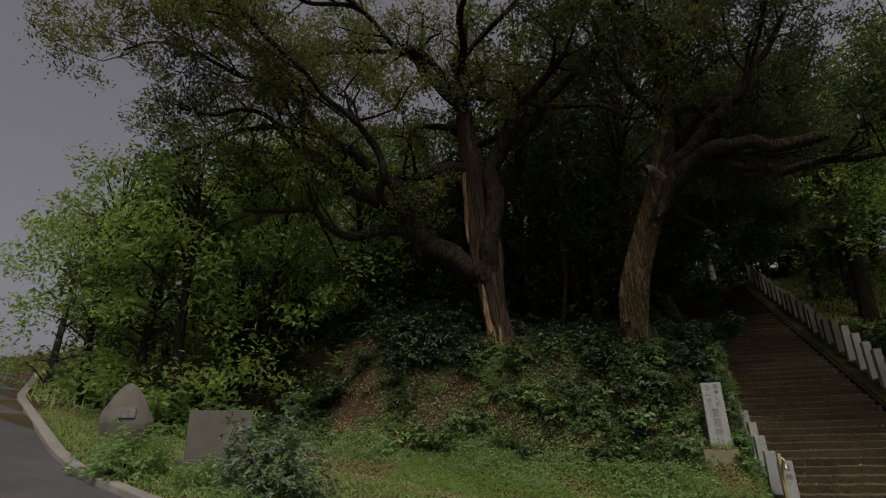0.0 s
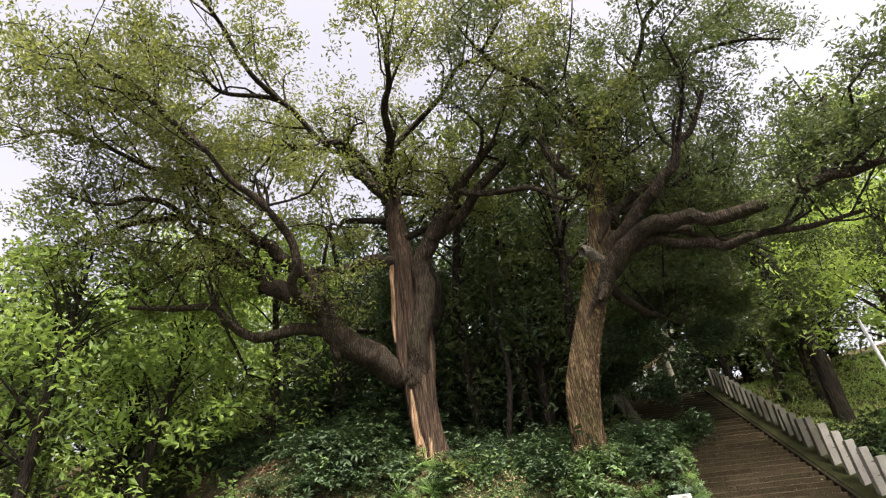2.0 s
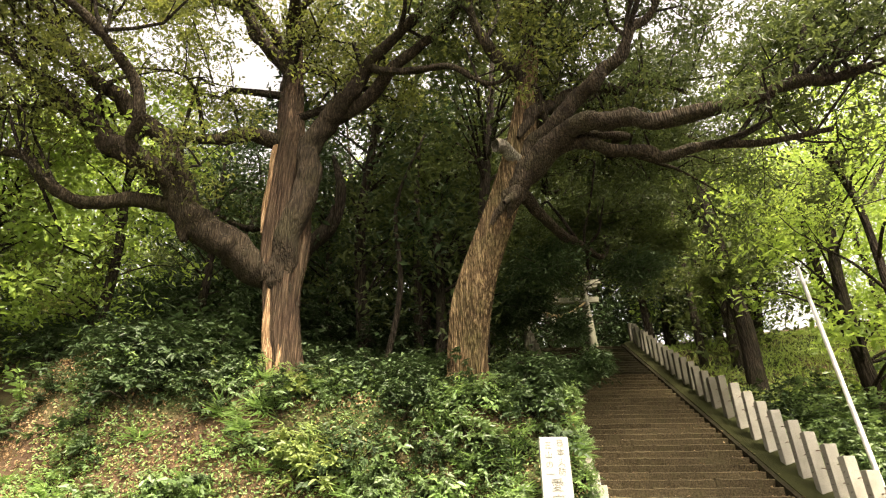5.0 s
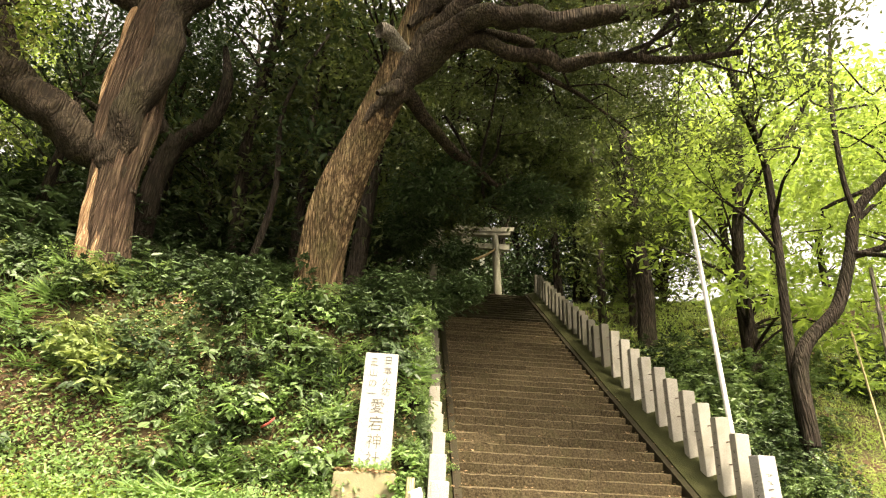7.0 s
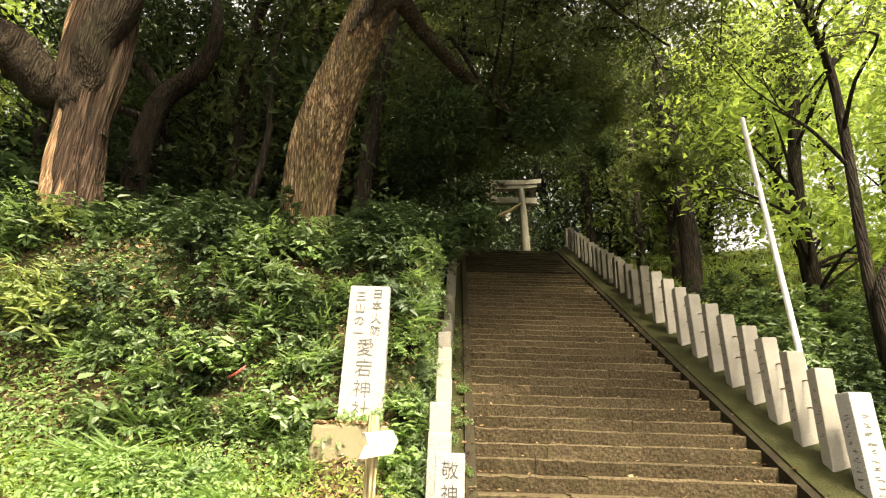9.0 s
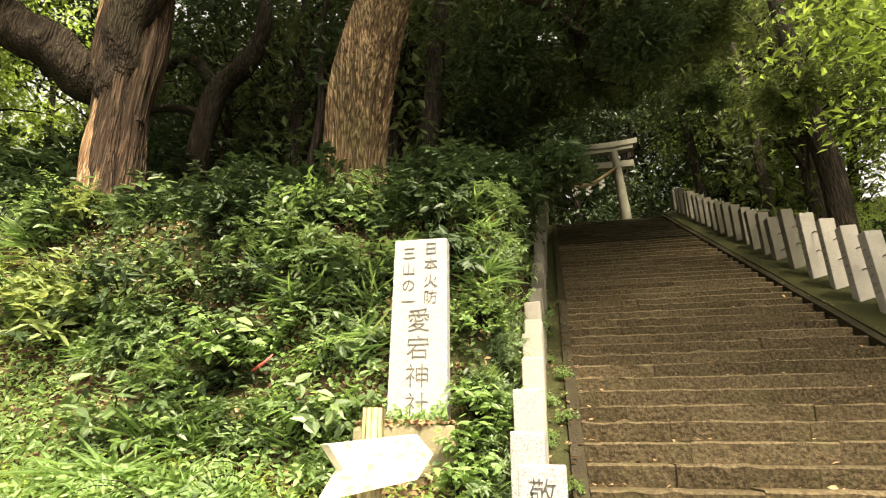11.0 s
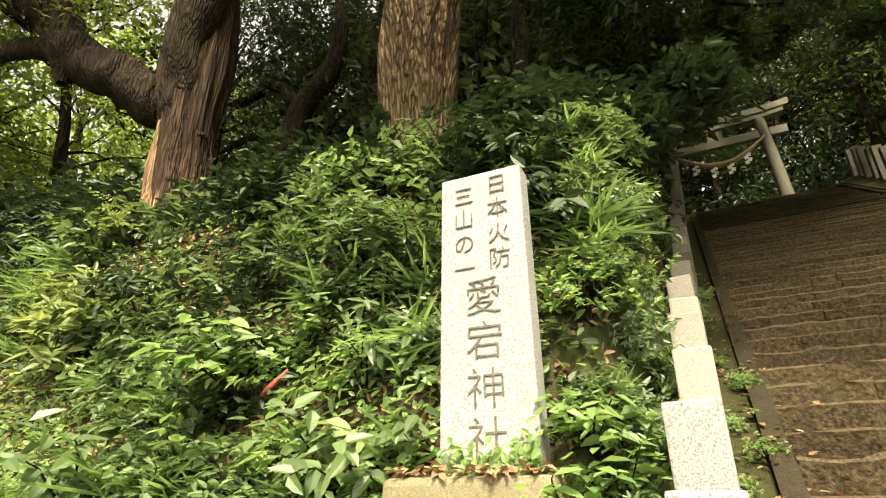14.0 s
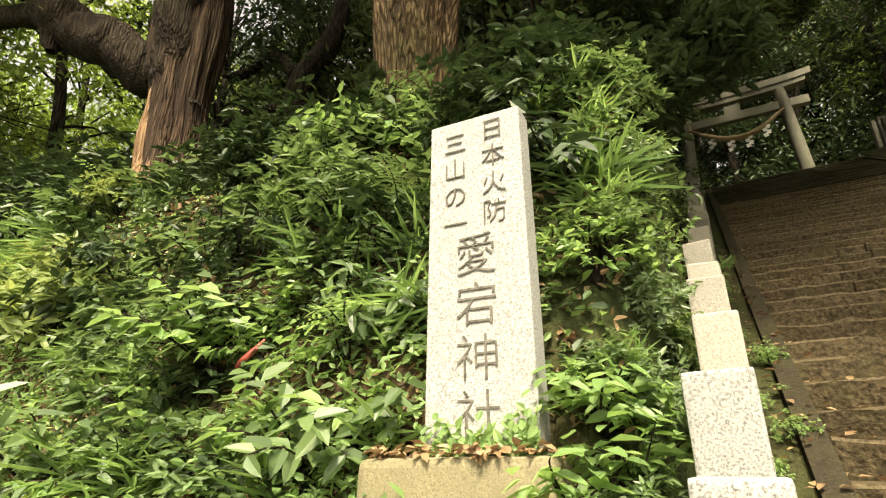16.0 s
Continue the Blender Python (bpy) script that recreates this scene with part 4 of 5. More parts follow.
tree_b = old_tree("leaning old tree with orange-brown flaking bark", B_TRUNK, B_LIMBS, BARK_B, 33, 7, LEAF_OLD, 0.80, B_HIGH, 1.5)
# torn strips of bare wood on the first trunk, roots and the broken stub of the second
strip = [[(-2.80, 13.92, 3.6, 0.18), (-2.82, 13.92, 4.4, 0.14), (-2.92, 13.93, 5.2, 0.10), (-3.02, 13.92, 6.1, 0.05)],
         [(-2.50, 13.86, 3.8, 0.10), (-2.56, 13.86, 4.6, 0.07), (-2.66, 13.88, 5.2, 0.04)],
         [(-2.80, 13.93, 5.6, 0.04), (-2.86, 13.88, 6.6, 0.06), (-2.92, 13.84, 7.4, 0.08), (-3.0, 13.89, 8.6, 0.08), (-3.1, 13.93, 9.9, 0.06), (-3.2, 13.96, 10.6, 0.05)],
         [(-3.34, 13.92, 7.4, 0.07), (-3.38, 13.94, 8.4, 0.10), (-3.42, 13.96, 9.4, 0.09), (-3.45, 14.0, 10.2, 0.05)]]
for st in strip:
    link_mesh("torn_wood", tubes_mesh("torn_wood", [st], 12, 0.5), BARE_WOOD, tree_a, "strip of bare orange-tan wood")
for rt in ([(0.80, 13.95, 4.25, 0.17), (0.62, 13.72, 3.9, 0.14), (0.45, 13.55, 3.5, 0.10), (0.35, 13.45, 3.1, 0.06)],):
    link_mesh("root", tubes_mesh("root", [rt], 10, 0.3), BARK_B, tree_b)
link_mesh("broken_stub", tubes_mesh("broken_stub", [[(2.1, 12.8, 8.2, 0.14), (1.85, 12.6, 8.35, 0.13), (1.66, 12.45, 8.3, 0.12)]], 12, 0.4), BARK_PALE, tree_b, "pale broken stub")


# -- thin trees beyond the fence --
def slender_tree(label, paths, mat, seed, leafmat, per=75):
    g = np.random.default_rng(seed)
    tree = empty("tree", pose(0, 0, 0), label, "tree", "slender trees beyond the fence")
    link_mesh("trunk", tubes_mesh("trunk", [paths[0]], 10, 0.12, 0, 6), mat, tree)
    for p in paths[1:]:
        link_mesh("limb", tubes_mesh("limb", [p], 8, 0.1, 0, 6), mat, tree)
    first = grow(g, paths, 0.45, 0.7, 2.2, 1.1, 0.2)
    tagged(link_mesh("branchwork", tubes_mesh("branchwork", first, 5, per=3), mat, tree), kind="stuff")
    link_mesh("crown", leaves_mesh("crown", leafy(g, first, 4, per, 0.65, 0.11, 0.4, 0.9)), leafmat, tree)


slender_tree("slender forked tree with bright airy leaves", [
    [(9.7, 15.5, 2.2, 0.10), (9.78, 15.5, 4.3, 0.092), (10.0, 15.5, 6.5, 0.085), (10.1, 15.5, 8.5, 0.078), (9.7, 15.3, 9.9, 0.07), (9.3, 15.0, 11.8, 0.03)],
    [(10.1, 15.5, 8.45, 0.07), (10.77, 15.4, 9.2, 0.06), (11.3, 15.3, 10.2, 0.05), (11.7, 15.2, 11.5, 0.02)],
    [(9.95, 15.5, 6.3, 0.04), (9.3, 15.3, 6.9, 0.03), (8.6, 15.1, 7.2, 0.02)]], BARK_DARK, 5, LEAF_BRIGHT)
slender_tree("curving dark-stemmed tree with bright leaves on the slope", [
    [(9.6, 15.2, 2.4, 0.14), (9.75, 15.2, 4.0, 0.13), (10.5, 15.0, 4.9, 0.12), (10.9, 14.8, 6.0, 0.105), (11.2, 14.7, 6.9, 0.10), (12.2, 14.4, 8.0, 0.09), (13.4, 14.0, 9.4, 0.04)],
    [(11.12, 14.7, 6.8, 0.06), (11.1, 14.7, 7.8, 0.05), (11.33, 14.7, 9.6, 0.05), (11.8, 14.7, 11.7, 0.03)],
    [(10.85, 14.85, 5.9, 0.08), (11.5, 14.6, 6.1, 0.06), (12.6, 14.2, 6.6, 0.03)]], BARK_DARK, 9, LEAF_BRIGHT)


# -- the wood behind --
def wood_tree(seed, height, spread, leafmat, label, low=0.25, leaf=0.245, n_cl=58, per=74):
    g = np.random.default_rng(seed)
    tree = empty("tree", pose(0, 0, -80), label, "tree", "trees of the wood")
    top = (g.normal() * 0.6, g.normal() * 0.6)
    trunk = [(0, 0, -0.4, 0.20), (g.normal() * 0.15, g.normal() * 0.15, height * 0.3, 0.15), (top[0] * 0.5, top[1] * 0.5, height * 0.6, 0.11), (*top, height * 0.95, 0.03)]
    link_mesh("trunk", tubes_mesh("trunk", [trunk], 8, 0.15, 0, 4), BARK_DARK, tree)
    tp = spline(trunk, 6)
    limbs, chunks = [], []
    for j in range(n_cl):
        h = g.uniform(low, 1.0)
        i = int(h * 0.9 * (len(tp) - 1))
        a = g.uniform(0, 2 * np.pi)
        r = spread * (0.35 + 0.65 * math.sin(math.pi * min(1, (h - low) / (1 - low) * 0.75 + 0.2))) * g.uniform(0.45, 1.05)
        c = np.array([tp[i, 0] + math.cos(a) * r, tp[i, 1] + math.sin(a) * r, h * height + g.normal() * 0.3])
        if j % 2 == 0:
            b = tp[i, :3]
            limbs.append([(*b, 0.045), (*((b + c) / 2 + np.array([0, 0, 0.25])), 0.028), (*c, 0.008)])
        chunks.append(leaves_arrays(blob_points(g, c, g.uniform(0.75, 1.45), per, 0.55, 0.2), leaf, generator=g, up=0.8))
    tagged(link_mesh("branchwork", tubes_mesh("branchwork", limbs, 4, per=2), BARK_DARK, tree), kind="stuff")
    link_mesh("crown", leaves_mesh("crown", chunks), leafmat, tree)
    return tree


woods = [wood_tree(101, 11, 2.8, LEAF_DEEP_SHADE, "dark evergreen tree in the wood", 0.06), wood_tree(102, 12.5, 3.0, LEAF_DEEP_SHADE, "tall evergreen tree in the wood", 0.16),
         wood_tree(103, 9, 2.6, LEAF_OLD, "low spreading evergreen in the wood", 0.03), wood_tree(104, 10, 3.0, LEAF_BRIGHT, "light-leaved tree at the edge of the wood", 0.05),
         wood_tree(106, 13, 3.8, LEAF_OLD, "tall dark tree arching over the stairs", 0.5), wood_tree(105, 8, 2.6, LEAF_FRESH, "young fresh-green tree on the slope", 0.03)]
g = np.random.default_rng(42)
spots = []
def plant(kind, x, y, sc, sink=0.1):
    for a, b in spots:
        if (a - x) ** 2 + (b - y) ** 2 < 2.2:
            return
    spots.append((x, y))
    ob = copy_thing(woods[kind], pose(x, y, land_at(x, y) - sink, g.normal() * 3, g.normal() * 3, g.uniform(0, 360)))
    ob.scale = [sc * g.uniform(0.9, 1.12)] * 3


for x, y in [(-6.5, 17.5), (-4.6, 18.6), (-1.8, 18.0), (0.2, 17.6),  (-3.0, 21.5), (0.6, 21.2), (-6.0, 21.5), (0.2, 24.2), (-9.0, 22.5), (-1.2, 25.0), (-5, 26), (1.0, 28.5), (-9, 25), (-3.2, 19.4), (-0.6, 19.8), (-5.2, 23.5), (-0.8, 22.6), (-6.8, 19.6), (-8.3, 20.8), (-11.0, 22.6), (-7.6, 23.2)]:
    plant(int(g.choice([0, 2, 2, 0, 1])), x, y, 1.0 if x > -2 else 0.78)
for x, y in [(-9.6, 13.2), (-11.2, 11.6), (-13.0, 12.2), (-7.2, 14.8), (-15.5, 15.0), (-14.6, 12.0), (-18, 13.6), (-12.2, 15.5), (-18.5, 16.5), (-22, 20.5), (-16, 20), (-27, 24), (-20, 26), (-33, 30), (-26, 31), (-40, 36), (-34, 40), (-50, 26), (-56, 33), (-46, 19), (-60, 22), (-52, 14)]:
    plant(int(g.choice([3, 3, 2])), x, y, 0.78)
for x, y in [(1.2, 16.4), (1.2, 19.8), (1.4, 22.9), (8.6, 27.5), (1.6, 26.6), (6.4, 30.5)]:
    plant(4, x, y, 0.95)
for x, y, kd in [(10.2, 23.6, 2), (11.6, 25.6, 2), (9.8, 29.0, 0), (12.2, 29.2, 0), (11.4, 19.2, 3)]:
    plant(kd, x, y, 1.05)
for x, y in [(9.6, 34.0), (12.2, 35.2), (14.6, 32.4), (11.0, 39.5)]:
    plant(0, x, y, 1.1)
for x, y in [(3.4, 31.5), (5.2, 33.5), (1.0, 31.5), (7.6, 32.5), (4.6, 37), (0, 36), (8.6, 37)]:
    plant(int(g.choice([0, 2])), x, y, 1.0)
for x, y in [(10.8, 20.0), (12.6, 18.6), (13.4, 22.0), (10.6, 30.5), (14.6, 16.6), (12.8, 27.0), (17.0, 18.6), (16.0, 24.5), (13, 33), (20, 22), (18, 30)]:
    plant(3, x, y, 0.9)
for x, y, kd in [(15.2, 25.5, 3), (17.6, 28.0, 3), (13.6, 28.5, 3), (19.5, 26.0, 3), (-13.6, 18.0, 3), (-17.0, 17.8, 3), (-12.8, 21.0, 3), (-15.0, 23.4, 3), (-6.8, 28.5, 0), (-3.4, 29.5, 0), (-0.4, 30.4, 2), (-10.6, 28.0, 3)]:
    plant(kd, x, y, 0.9)
for x, y in [(2.7, 28.9), (4.5, 28.6), (6.2, 28.2)]:
    plant(0, x, y, 0.8)
for x in np.arange(-34, 20, 6.5):
    plant(int(g.choice([0, 2, 3])), x + g.normal(), 42 + g.normal() * 2, 1.5)
for ob in woods:
    for o in (*ob.children_recursive, ob):
        bpy.data.objects.remove(o)


# bare leaning stems in the shade behind the old trees
def bare_stem(paths, label):
    t = empty("tree", pose(0, 0, 0), label, "tree", "bare stems in the wood")
    link_mesh("trunk", tubes_mesh("trunk", [paths[0]], 9, 0.2, 0, 6), BARK_DARK, t)
    for p in paths[1:]:
        link_mesh("limb", tubes_mesh("limb", [p], 7, 0.2, 0, 6), BARK_DARK, t)


bare_stem([[(-3.6, 17.0, 5.0, 0.26), (-3.76, 17.0, 7.6, 0.24), (-3.5, 17.0, 8.7, 0.24), (-2.9, 17.0, 9.4, 0.21), (-2.7, 17.0, 10.6, 0.16), (-3.1, 17.2, 12.0, 0.08)],
           [(-3.5, 17.0, 8.6, 0.16), (-4.3, 16.9, 9.5, 0.13), (-5.2, 16.8, 9.3, 0.10), (-6.2, 16.7, 9.8, 0.05)],
           [(-3.65, 17.0, 8.0, 0.12), (-4.6, 16.9, 8.3, 0.09), (-5.6, 16.8, 8.1, 0.05)]], "dark crooked tree with knotted boughs in the shade")
bare_stem([[(-0.3, 17.5, 4.8, 0.13), (-0.42, 17.5, 7.0, 0.12), (-0.52, 17.5, 10.0, 0.10), (-0.5, 17.5, 14.0, 0.06)]], "thin straight dark stem in the shade")
bare_stem([[(-1.0, 16.2, 4.9, 0.08), (-0.7, 16.2, 7.0, 0.07), (-0.9, 16.3, 9.6, 0.05), (-0.2, 16.4, 12.0, 0.03)]], "thin bent dark stem in the shade")
bare_stem([[(9.2, 24.0, 6.4, 0.16), (9.2, 24.0, 8.5, 0.15), (9.3, 24.0, 11.5, 0.12), (9.2, 24.0, 15, 0.08)]], "dark straight tree trunk beside the sunlit grass")
bare_stem([[(9.7, 21.6, 5.4, 0.30), (9.75, 21.6, 7.5, 0.28), (9.6, 21.5, 10, 0.25), (9.5, 21.4, 14, 0.18)]], "thick dark tree trunk beyond the fence")

# -- shrubs --
broad = [make_shrub("evergreen_shrub", bushy, LEAF_DEEP_SHADE, "dark green broad-leaved shrub on the bank", "shrub", 200 + i, "shrubs on the bank", radius=0.48, height=0.6, n=640, size=0.092) for i in range(3)]
fresh = [make_shrub("shrub", bushy, LEAF_FRESH, "fresh green leafy shrub on the bank", "shrub", 210 + i, "shrubs on the bank", radius=0.42, height=0.45, n=640, size=0.072) for i in range(3)]
yellow = [make_shrub("shrub", bushy, LEAF_YELLOW, "yellowing broad-leaved shrub on the bank", "shrub", 220, "shrubs on the bank", radius=0.42, height=0.55, n=760, size=0.11, width=0.34)]
mid = [make_shrub("shrub", bushy, LEAF_MID, "glossy mid-green shrub on the bank", "shrub", 215 + i, "shrubs on the bank", radius=0.42, height=0.5, n=640, size=0.095, width=0.36) for i in range(3)]
fern = [make_shrub("fern", fronded, LEAF_FRESH, "feathery green fern on the bank", "fern", 230 + i, "ferns on the bank", count=9, length=0.46, leaflet=0.07) for i in range(3)]
elder = [make_shrub("shrub", fronded, LEAF_MID, "shrub with long feathered dark green leaves", "shrub", 240 + i, "shrubs on the bank", count=30, length=0.62, leaflet=0.10, rise=0.5) for i in range(2)]
sasa = [make_shrub("bamboo_grass", bladed, LEAF_FRESH, "tuft of narrow-leaved bamboo grass", "bamboo grass", 250 + i, "bamboo grass on the bank", count=56, length=0.30, width=0.062) for i in range(3)]
tuft = [make_shrub("grass_tuft", bladed, GRASS, "tuft of long pale green grass", "grass tuft", 260 + i, "grass tufts", count=90, length=0.28, width=0.028) for i in range(2)]
twiggy = [make_shrub("arching_shrub", sprigged, m_, "leafy shrub of arching green twigs on the bank", "shrub", 290 + i, "shrubs on the bank", count=20, length=0.48, leaf=0.095, per=10) for i, m_ in enumerate((LEAF_MID, LEAF_DEEP_SHADE, LEAF_MID, LEAF_FRESH))]
large = [make_shrub("shrub", sprigged, LEAF_FRESH, "low plant with large pointed bright green leaves", "shrub", 297 + i, "large-leaved plants", count=18, length=0.30, leaf=0.105, per=6, width=0.5) for i in range(2)]
hedge = [make_shrub("bush", bushy, (LEAF_DEEP_SHADE, LEAF_MID)[i], "large dark green bush beyond the stone fence", "bush", 270 + i, "bushes beyond the fence", radius=1.0, height=1.4, n=3000, size=0.11) for i in range(2)]
under = [make_shrub("bush", bushy, LEAF_DEEP_SHADE, "dark evergreen undergrowth in the shade of the wood", "bush", 275, "undergrowth in the wood", radius=1.2, height=1.5, n=2200, size=0.15)]
shade = [make_shrub("evergreen_shrub", sprigged, LEAF_DEEP_SHADE, "tall evergreen shrub under the old trees, leaves darkened as if shaded", "shrub", 300 + i, "tall shrubs under the old trees", count=46, length=1.0, leaf=0.125, per=11, width=0.4, droop=0.75) for i in range(3)]
azalea = make_shrub("bush", bushy, LEAF_BLUE, "round clipped grey-green bush on the verge", "bush", 280, "", radius=0.85, height=1.3, n=5200, size=0.085)
azalea2 = make_shrub("bush", bushy, LEAF_FRESH, "low rounded light green bush on the verge", "bush", 281, "", radius=0.85, height=0.85, n=3800, size=0.085)
for src, x, y, sc in ((azalea, -5.35, 7.2, 1.12), (azalea2, -7.9, 7.0, 0.95), (azalea2, -6.3, 6.9, 0.6), (azalea2, -12.6, 12.2, 1.5), (azalea2, -14.2, 13.0, 1.6), (azalea2, -11.0, 11.2, 1.3), (azalea2, -9.4, 11.4, 1.3), (azalea2, -16.2, 14.2, 1.7), (azalea2, -5.4, 6.3, 0.45)):
    ob = copy_thing(src, pose(x, y, land_at(x, y) - 0.03, 0, 0, 70 * x))
    ob.scale = [sc] * 3

g = np.random.default_rng(77)
def on_bank(n, x0, x1, y0, y1, s0, s1, gap=0.0):
    out = []
    while len(out) < n:
        x, y = g.uniform(x0, x1), g.uniform(y0, y1)
        if 1.7 < x < 3.2 and 11.2 < y < 13.0:
            continue
        if noise.noise(Vector((x * 0.55, y * 0.55, 3.0))) < gap:
            continue
        out.append((x, y, g.uniform(s0, s1)))
    return out


scatter(broad, on_bank(42, -9.0, 2.2, 13.0, 16.5, 0.8, 1.4, -0.15), 14, 1)
scatter(broad, on_bank(24, -12.0, -3.5, 13.0, 17.0, 1.2, 1.9), 14, 11)
# darkened leaves massed here paint the shade on the upper bank
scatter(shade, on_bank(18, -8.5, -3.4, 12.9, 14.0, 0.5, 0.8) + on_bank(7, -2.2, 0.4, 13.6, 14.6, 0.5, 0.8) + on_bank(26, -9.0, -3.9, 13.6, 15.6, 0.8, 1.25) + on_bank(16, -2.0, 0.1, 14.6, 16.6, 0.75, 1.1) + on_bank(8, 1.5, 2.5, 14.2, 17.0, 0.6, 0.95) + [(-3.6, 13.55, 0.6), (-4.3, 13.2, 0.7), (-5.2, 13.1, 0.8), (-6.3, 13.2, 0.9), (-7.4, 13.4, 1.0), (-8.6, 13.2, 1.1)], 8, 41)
scatter(twiggy, on_bank(46, -7.5, 2.5, 11.6, 14.0, 0.95, 1.5, -0.15), 20, 31)
scatter(mid + broad, on_bank(28, -8.5, 2.5, 12.3, 14.2, 0.6, 1.15, -0.12), 16, 2)
scatter(fern, on_bank(14, -8.0, 2.5, 10.8, 14.2, 0.6, 1.15, -0.2), 16, 3)
scatter(sasa, on_bank(40, -6.5, 2.6, 11.2, 13.6, 0.6, 1.1, -0.25), 16, 4)
scatter(tuft, on_bank(46, -9.0, 1.6, 9.2, 11.8, 0.4, 0.8, -0.3), 10, 5)
scatter(twiggy, on_bank(42, -3.6, 2.6, 12.1, 13.7, 0.65, 1.15), 34, 32)
scatter(mid + fresh + mid, on_bank(26, -5.5, 2.7, 12.1, 13.4, 0.45, 0.85), 34, 21)
scatter(fern, on_bank(3, -5.0, 2.6, 12.0, 13.4, 0.6, 0.95), 34, 22)
scatter(sasa, on_bank(36, -3.5, 2.7, 11.6, 13.2, 0.7, 1.2), 26, 23)
scatter(mid, [(2.62, 13.1, 0.6), (2.55, 13.35, 0.75), (2.66, 12.85, 0.55), (2.7, 13.6, 0.7), (2.45, 13.05, 0.5), (2.68, 12.6, 0.5), (2.72, 12.4, 0.42), (2.3, 13.1, 0.55), (1.9, 13.0, 0.6), (2.1, 13.15, 0.6)], 20, 24)
scatter(sasa, [(2.6, 13.2, 0.9), (2.66, 12.95, 0.8), (2.5, 13.3, 0.9), (1.82, 12.75, 0.9), (1.7, 12.9, 1.0)], 20, 25)
scatter(yellow, [(-1.9, 13.3, 0.9), (-1.7, 12.9, 1.1), (-1.35, 12.75, 1.25), (-3.6, 13.6, 0.7)], 14, 6)
scatter(elder + twiggy, [(2.0, 13.6, 1.1), (2.1, 14.1, 1.25), (1.5, 13.6, 0.9), (2.3, 13.45, 0.85), (1.9, 15.0, 1.2), (-2.0, 14.0, 0.95), (-1.7, 14.3, 0.9), (1.7, 15.8, 1.2), (1.4, 14.6, 1.2), (0.2, 14.8, 1.0), (1.8, 16.8, 1.1), (1.7, 13.9, 1.3), (2.2, 14.6, 1.2), (1.1, 13.0, 0.7), (0.7, 13.05, 0.7), (1.45, 13.0, 0.7)], 12, 7)
# plants clinging to the steep face beside the stone posts
gf = np.random.default_rng(91)
for y in np.arange(12.2, 17.5, 0.14):
    u = gf.uniform(0.0, 1.0)
    top, low = land_at(2.70, y), land_at(2.90, y)
    src = (twiggy + mid + twiggy + sasa)[gf.integers(14)]
    ob = copy_thing(src, pose(2.70 + 0.15 * u, y, top + (low - top) * u * 0.85, -14 + gf.normal() * 8, 38 + gf.normal() * 10, gf.uniform(0, 360)))
    ob.scale = [gf.uniform(0.46, 0.7)] * 3
for i in range(44):
    y, u = gf.uniform(11.9, 13.6), gf.uniform(0.15, 1.0)
    top, low = land_at(2.70, y), land_at(2.90, y)
    src = (twiggy + mid + twiggy)[gf.integers(11)]
    ob = copy_thing(src, pose(2.72 + 0.13 * u, y, top + (low - top) * u * 0.9, -24 + gf.normal() * 8, 30 + gf.normal() * 10, gf.uniform(0, 360)))
    ob.scale = [gf.uniform(0.36, 0.55)] * 3
scatter(twiggy, [(0.6, 12.95, 0.7), (0.85, 12.88, 0.65), (1.1, 12.86, 0.7), (1.3, 12.9, 0.7), (1.5, 13.0, 0.75), (0.95, 12.75, 0.6), (1.25, 12.75, 0.6)], 22, 35)
scatter(large, [(2.58, 12.32, 0.9), (2.68, 12.22, 0.75), (2.72, 12.42, 0.8), (2.62, 12.5, 1.0), (2.55, 12.1, 0.6)], 12, 33, -0.1)
for i in range(16):
    y = gf.uniform(11.7, 17.0)
    ob = copy_thing((large + fresh)[gf.integers(5)], pose(gf.choice([3.10, 3.12, 3.10, 3.24]), y, nosing(y) + 0.0, 20, 0, gf.uniform(0, 360)))
    ob.scale = [gf.uniform(0.13, 0.26)] * 3
twig = empty("twig", pose(0.95, 12.5, 1.99), "bent bare reddish twig lying among the leaves", "twig")
k = Mat("red_twig", 0.6)
k.color(k.ramp(k.noise(30.0, 3.0), (0.3, (0.30, 0.05, 0.04)), (0.7, (0.48, 0.12, 0.09))))
link_mesh("stem", tubes_mesh("stem", [[(-0.07, 0, -0.03, 0.014), (0.0, -0.02, 0.01, 0.016), (0.05, 0, 0.06, 0.012), (0.07, 0.02, 0.10, 0.006)]], 8, 0.3), k.m, twig)
scatter(mid + twiggy + fresh, [(-0.58, 12.77, 0.50), (-0.08, 12.62, 0.56), (-0.48, 12.68, 0.62), (-0.33, 12.77, 0.68), (-0.36, 12.68, 0.50), (-0.08, 12.71, 0.56), (-0.75, 12.8, 0.62), (-0.39, 12.77, 0.68), (-2.81, 12.95, 0.50), (-0.18, 12.68, 0.56), (-6.49, 13.25, 0.62), (-5.7, 13.01, 0.68), (-6.05, 12.71, 0.50), (0.58, 12.65, 0.56), (0.86, 12.83, 0.62)], 30, 36)
scatter(large, on_bank(9, 0.2, 2.65, 11.6, 12.2, 0.3, 0.5), 12, 34)
scatter(fresh, [(2.62, 12.55, 0.55), (2.66, 12.25, 0.5), (2.7, 12.0, 0.5), (2.6, 12.8, 0.7), (2.7, 11.7, 0.4), (1.85, 12.0, 0.4), (1.7, 12.4, 0.6)], 8, 8)
scatter(sasa, [(1.75, 12.5, 0.8), (1.6, 12.2, 0.75), (2.62, 13.0, 0.8), (1.3, 12.4, 0.8), (1.88, 12.15, 0.55)], 8, 9)
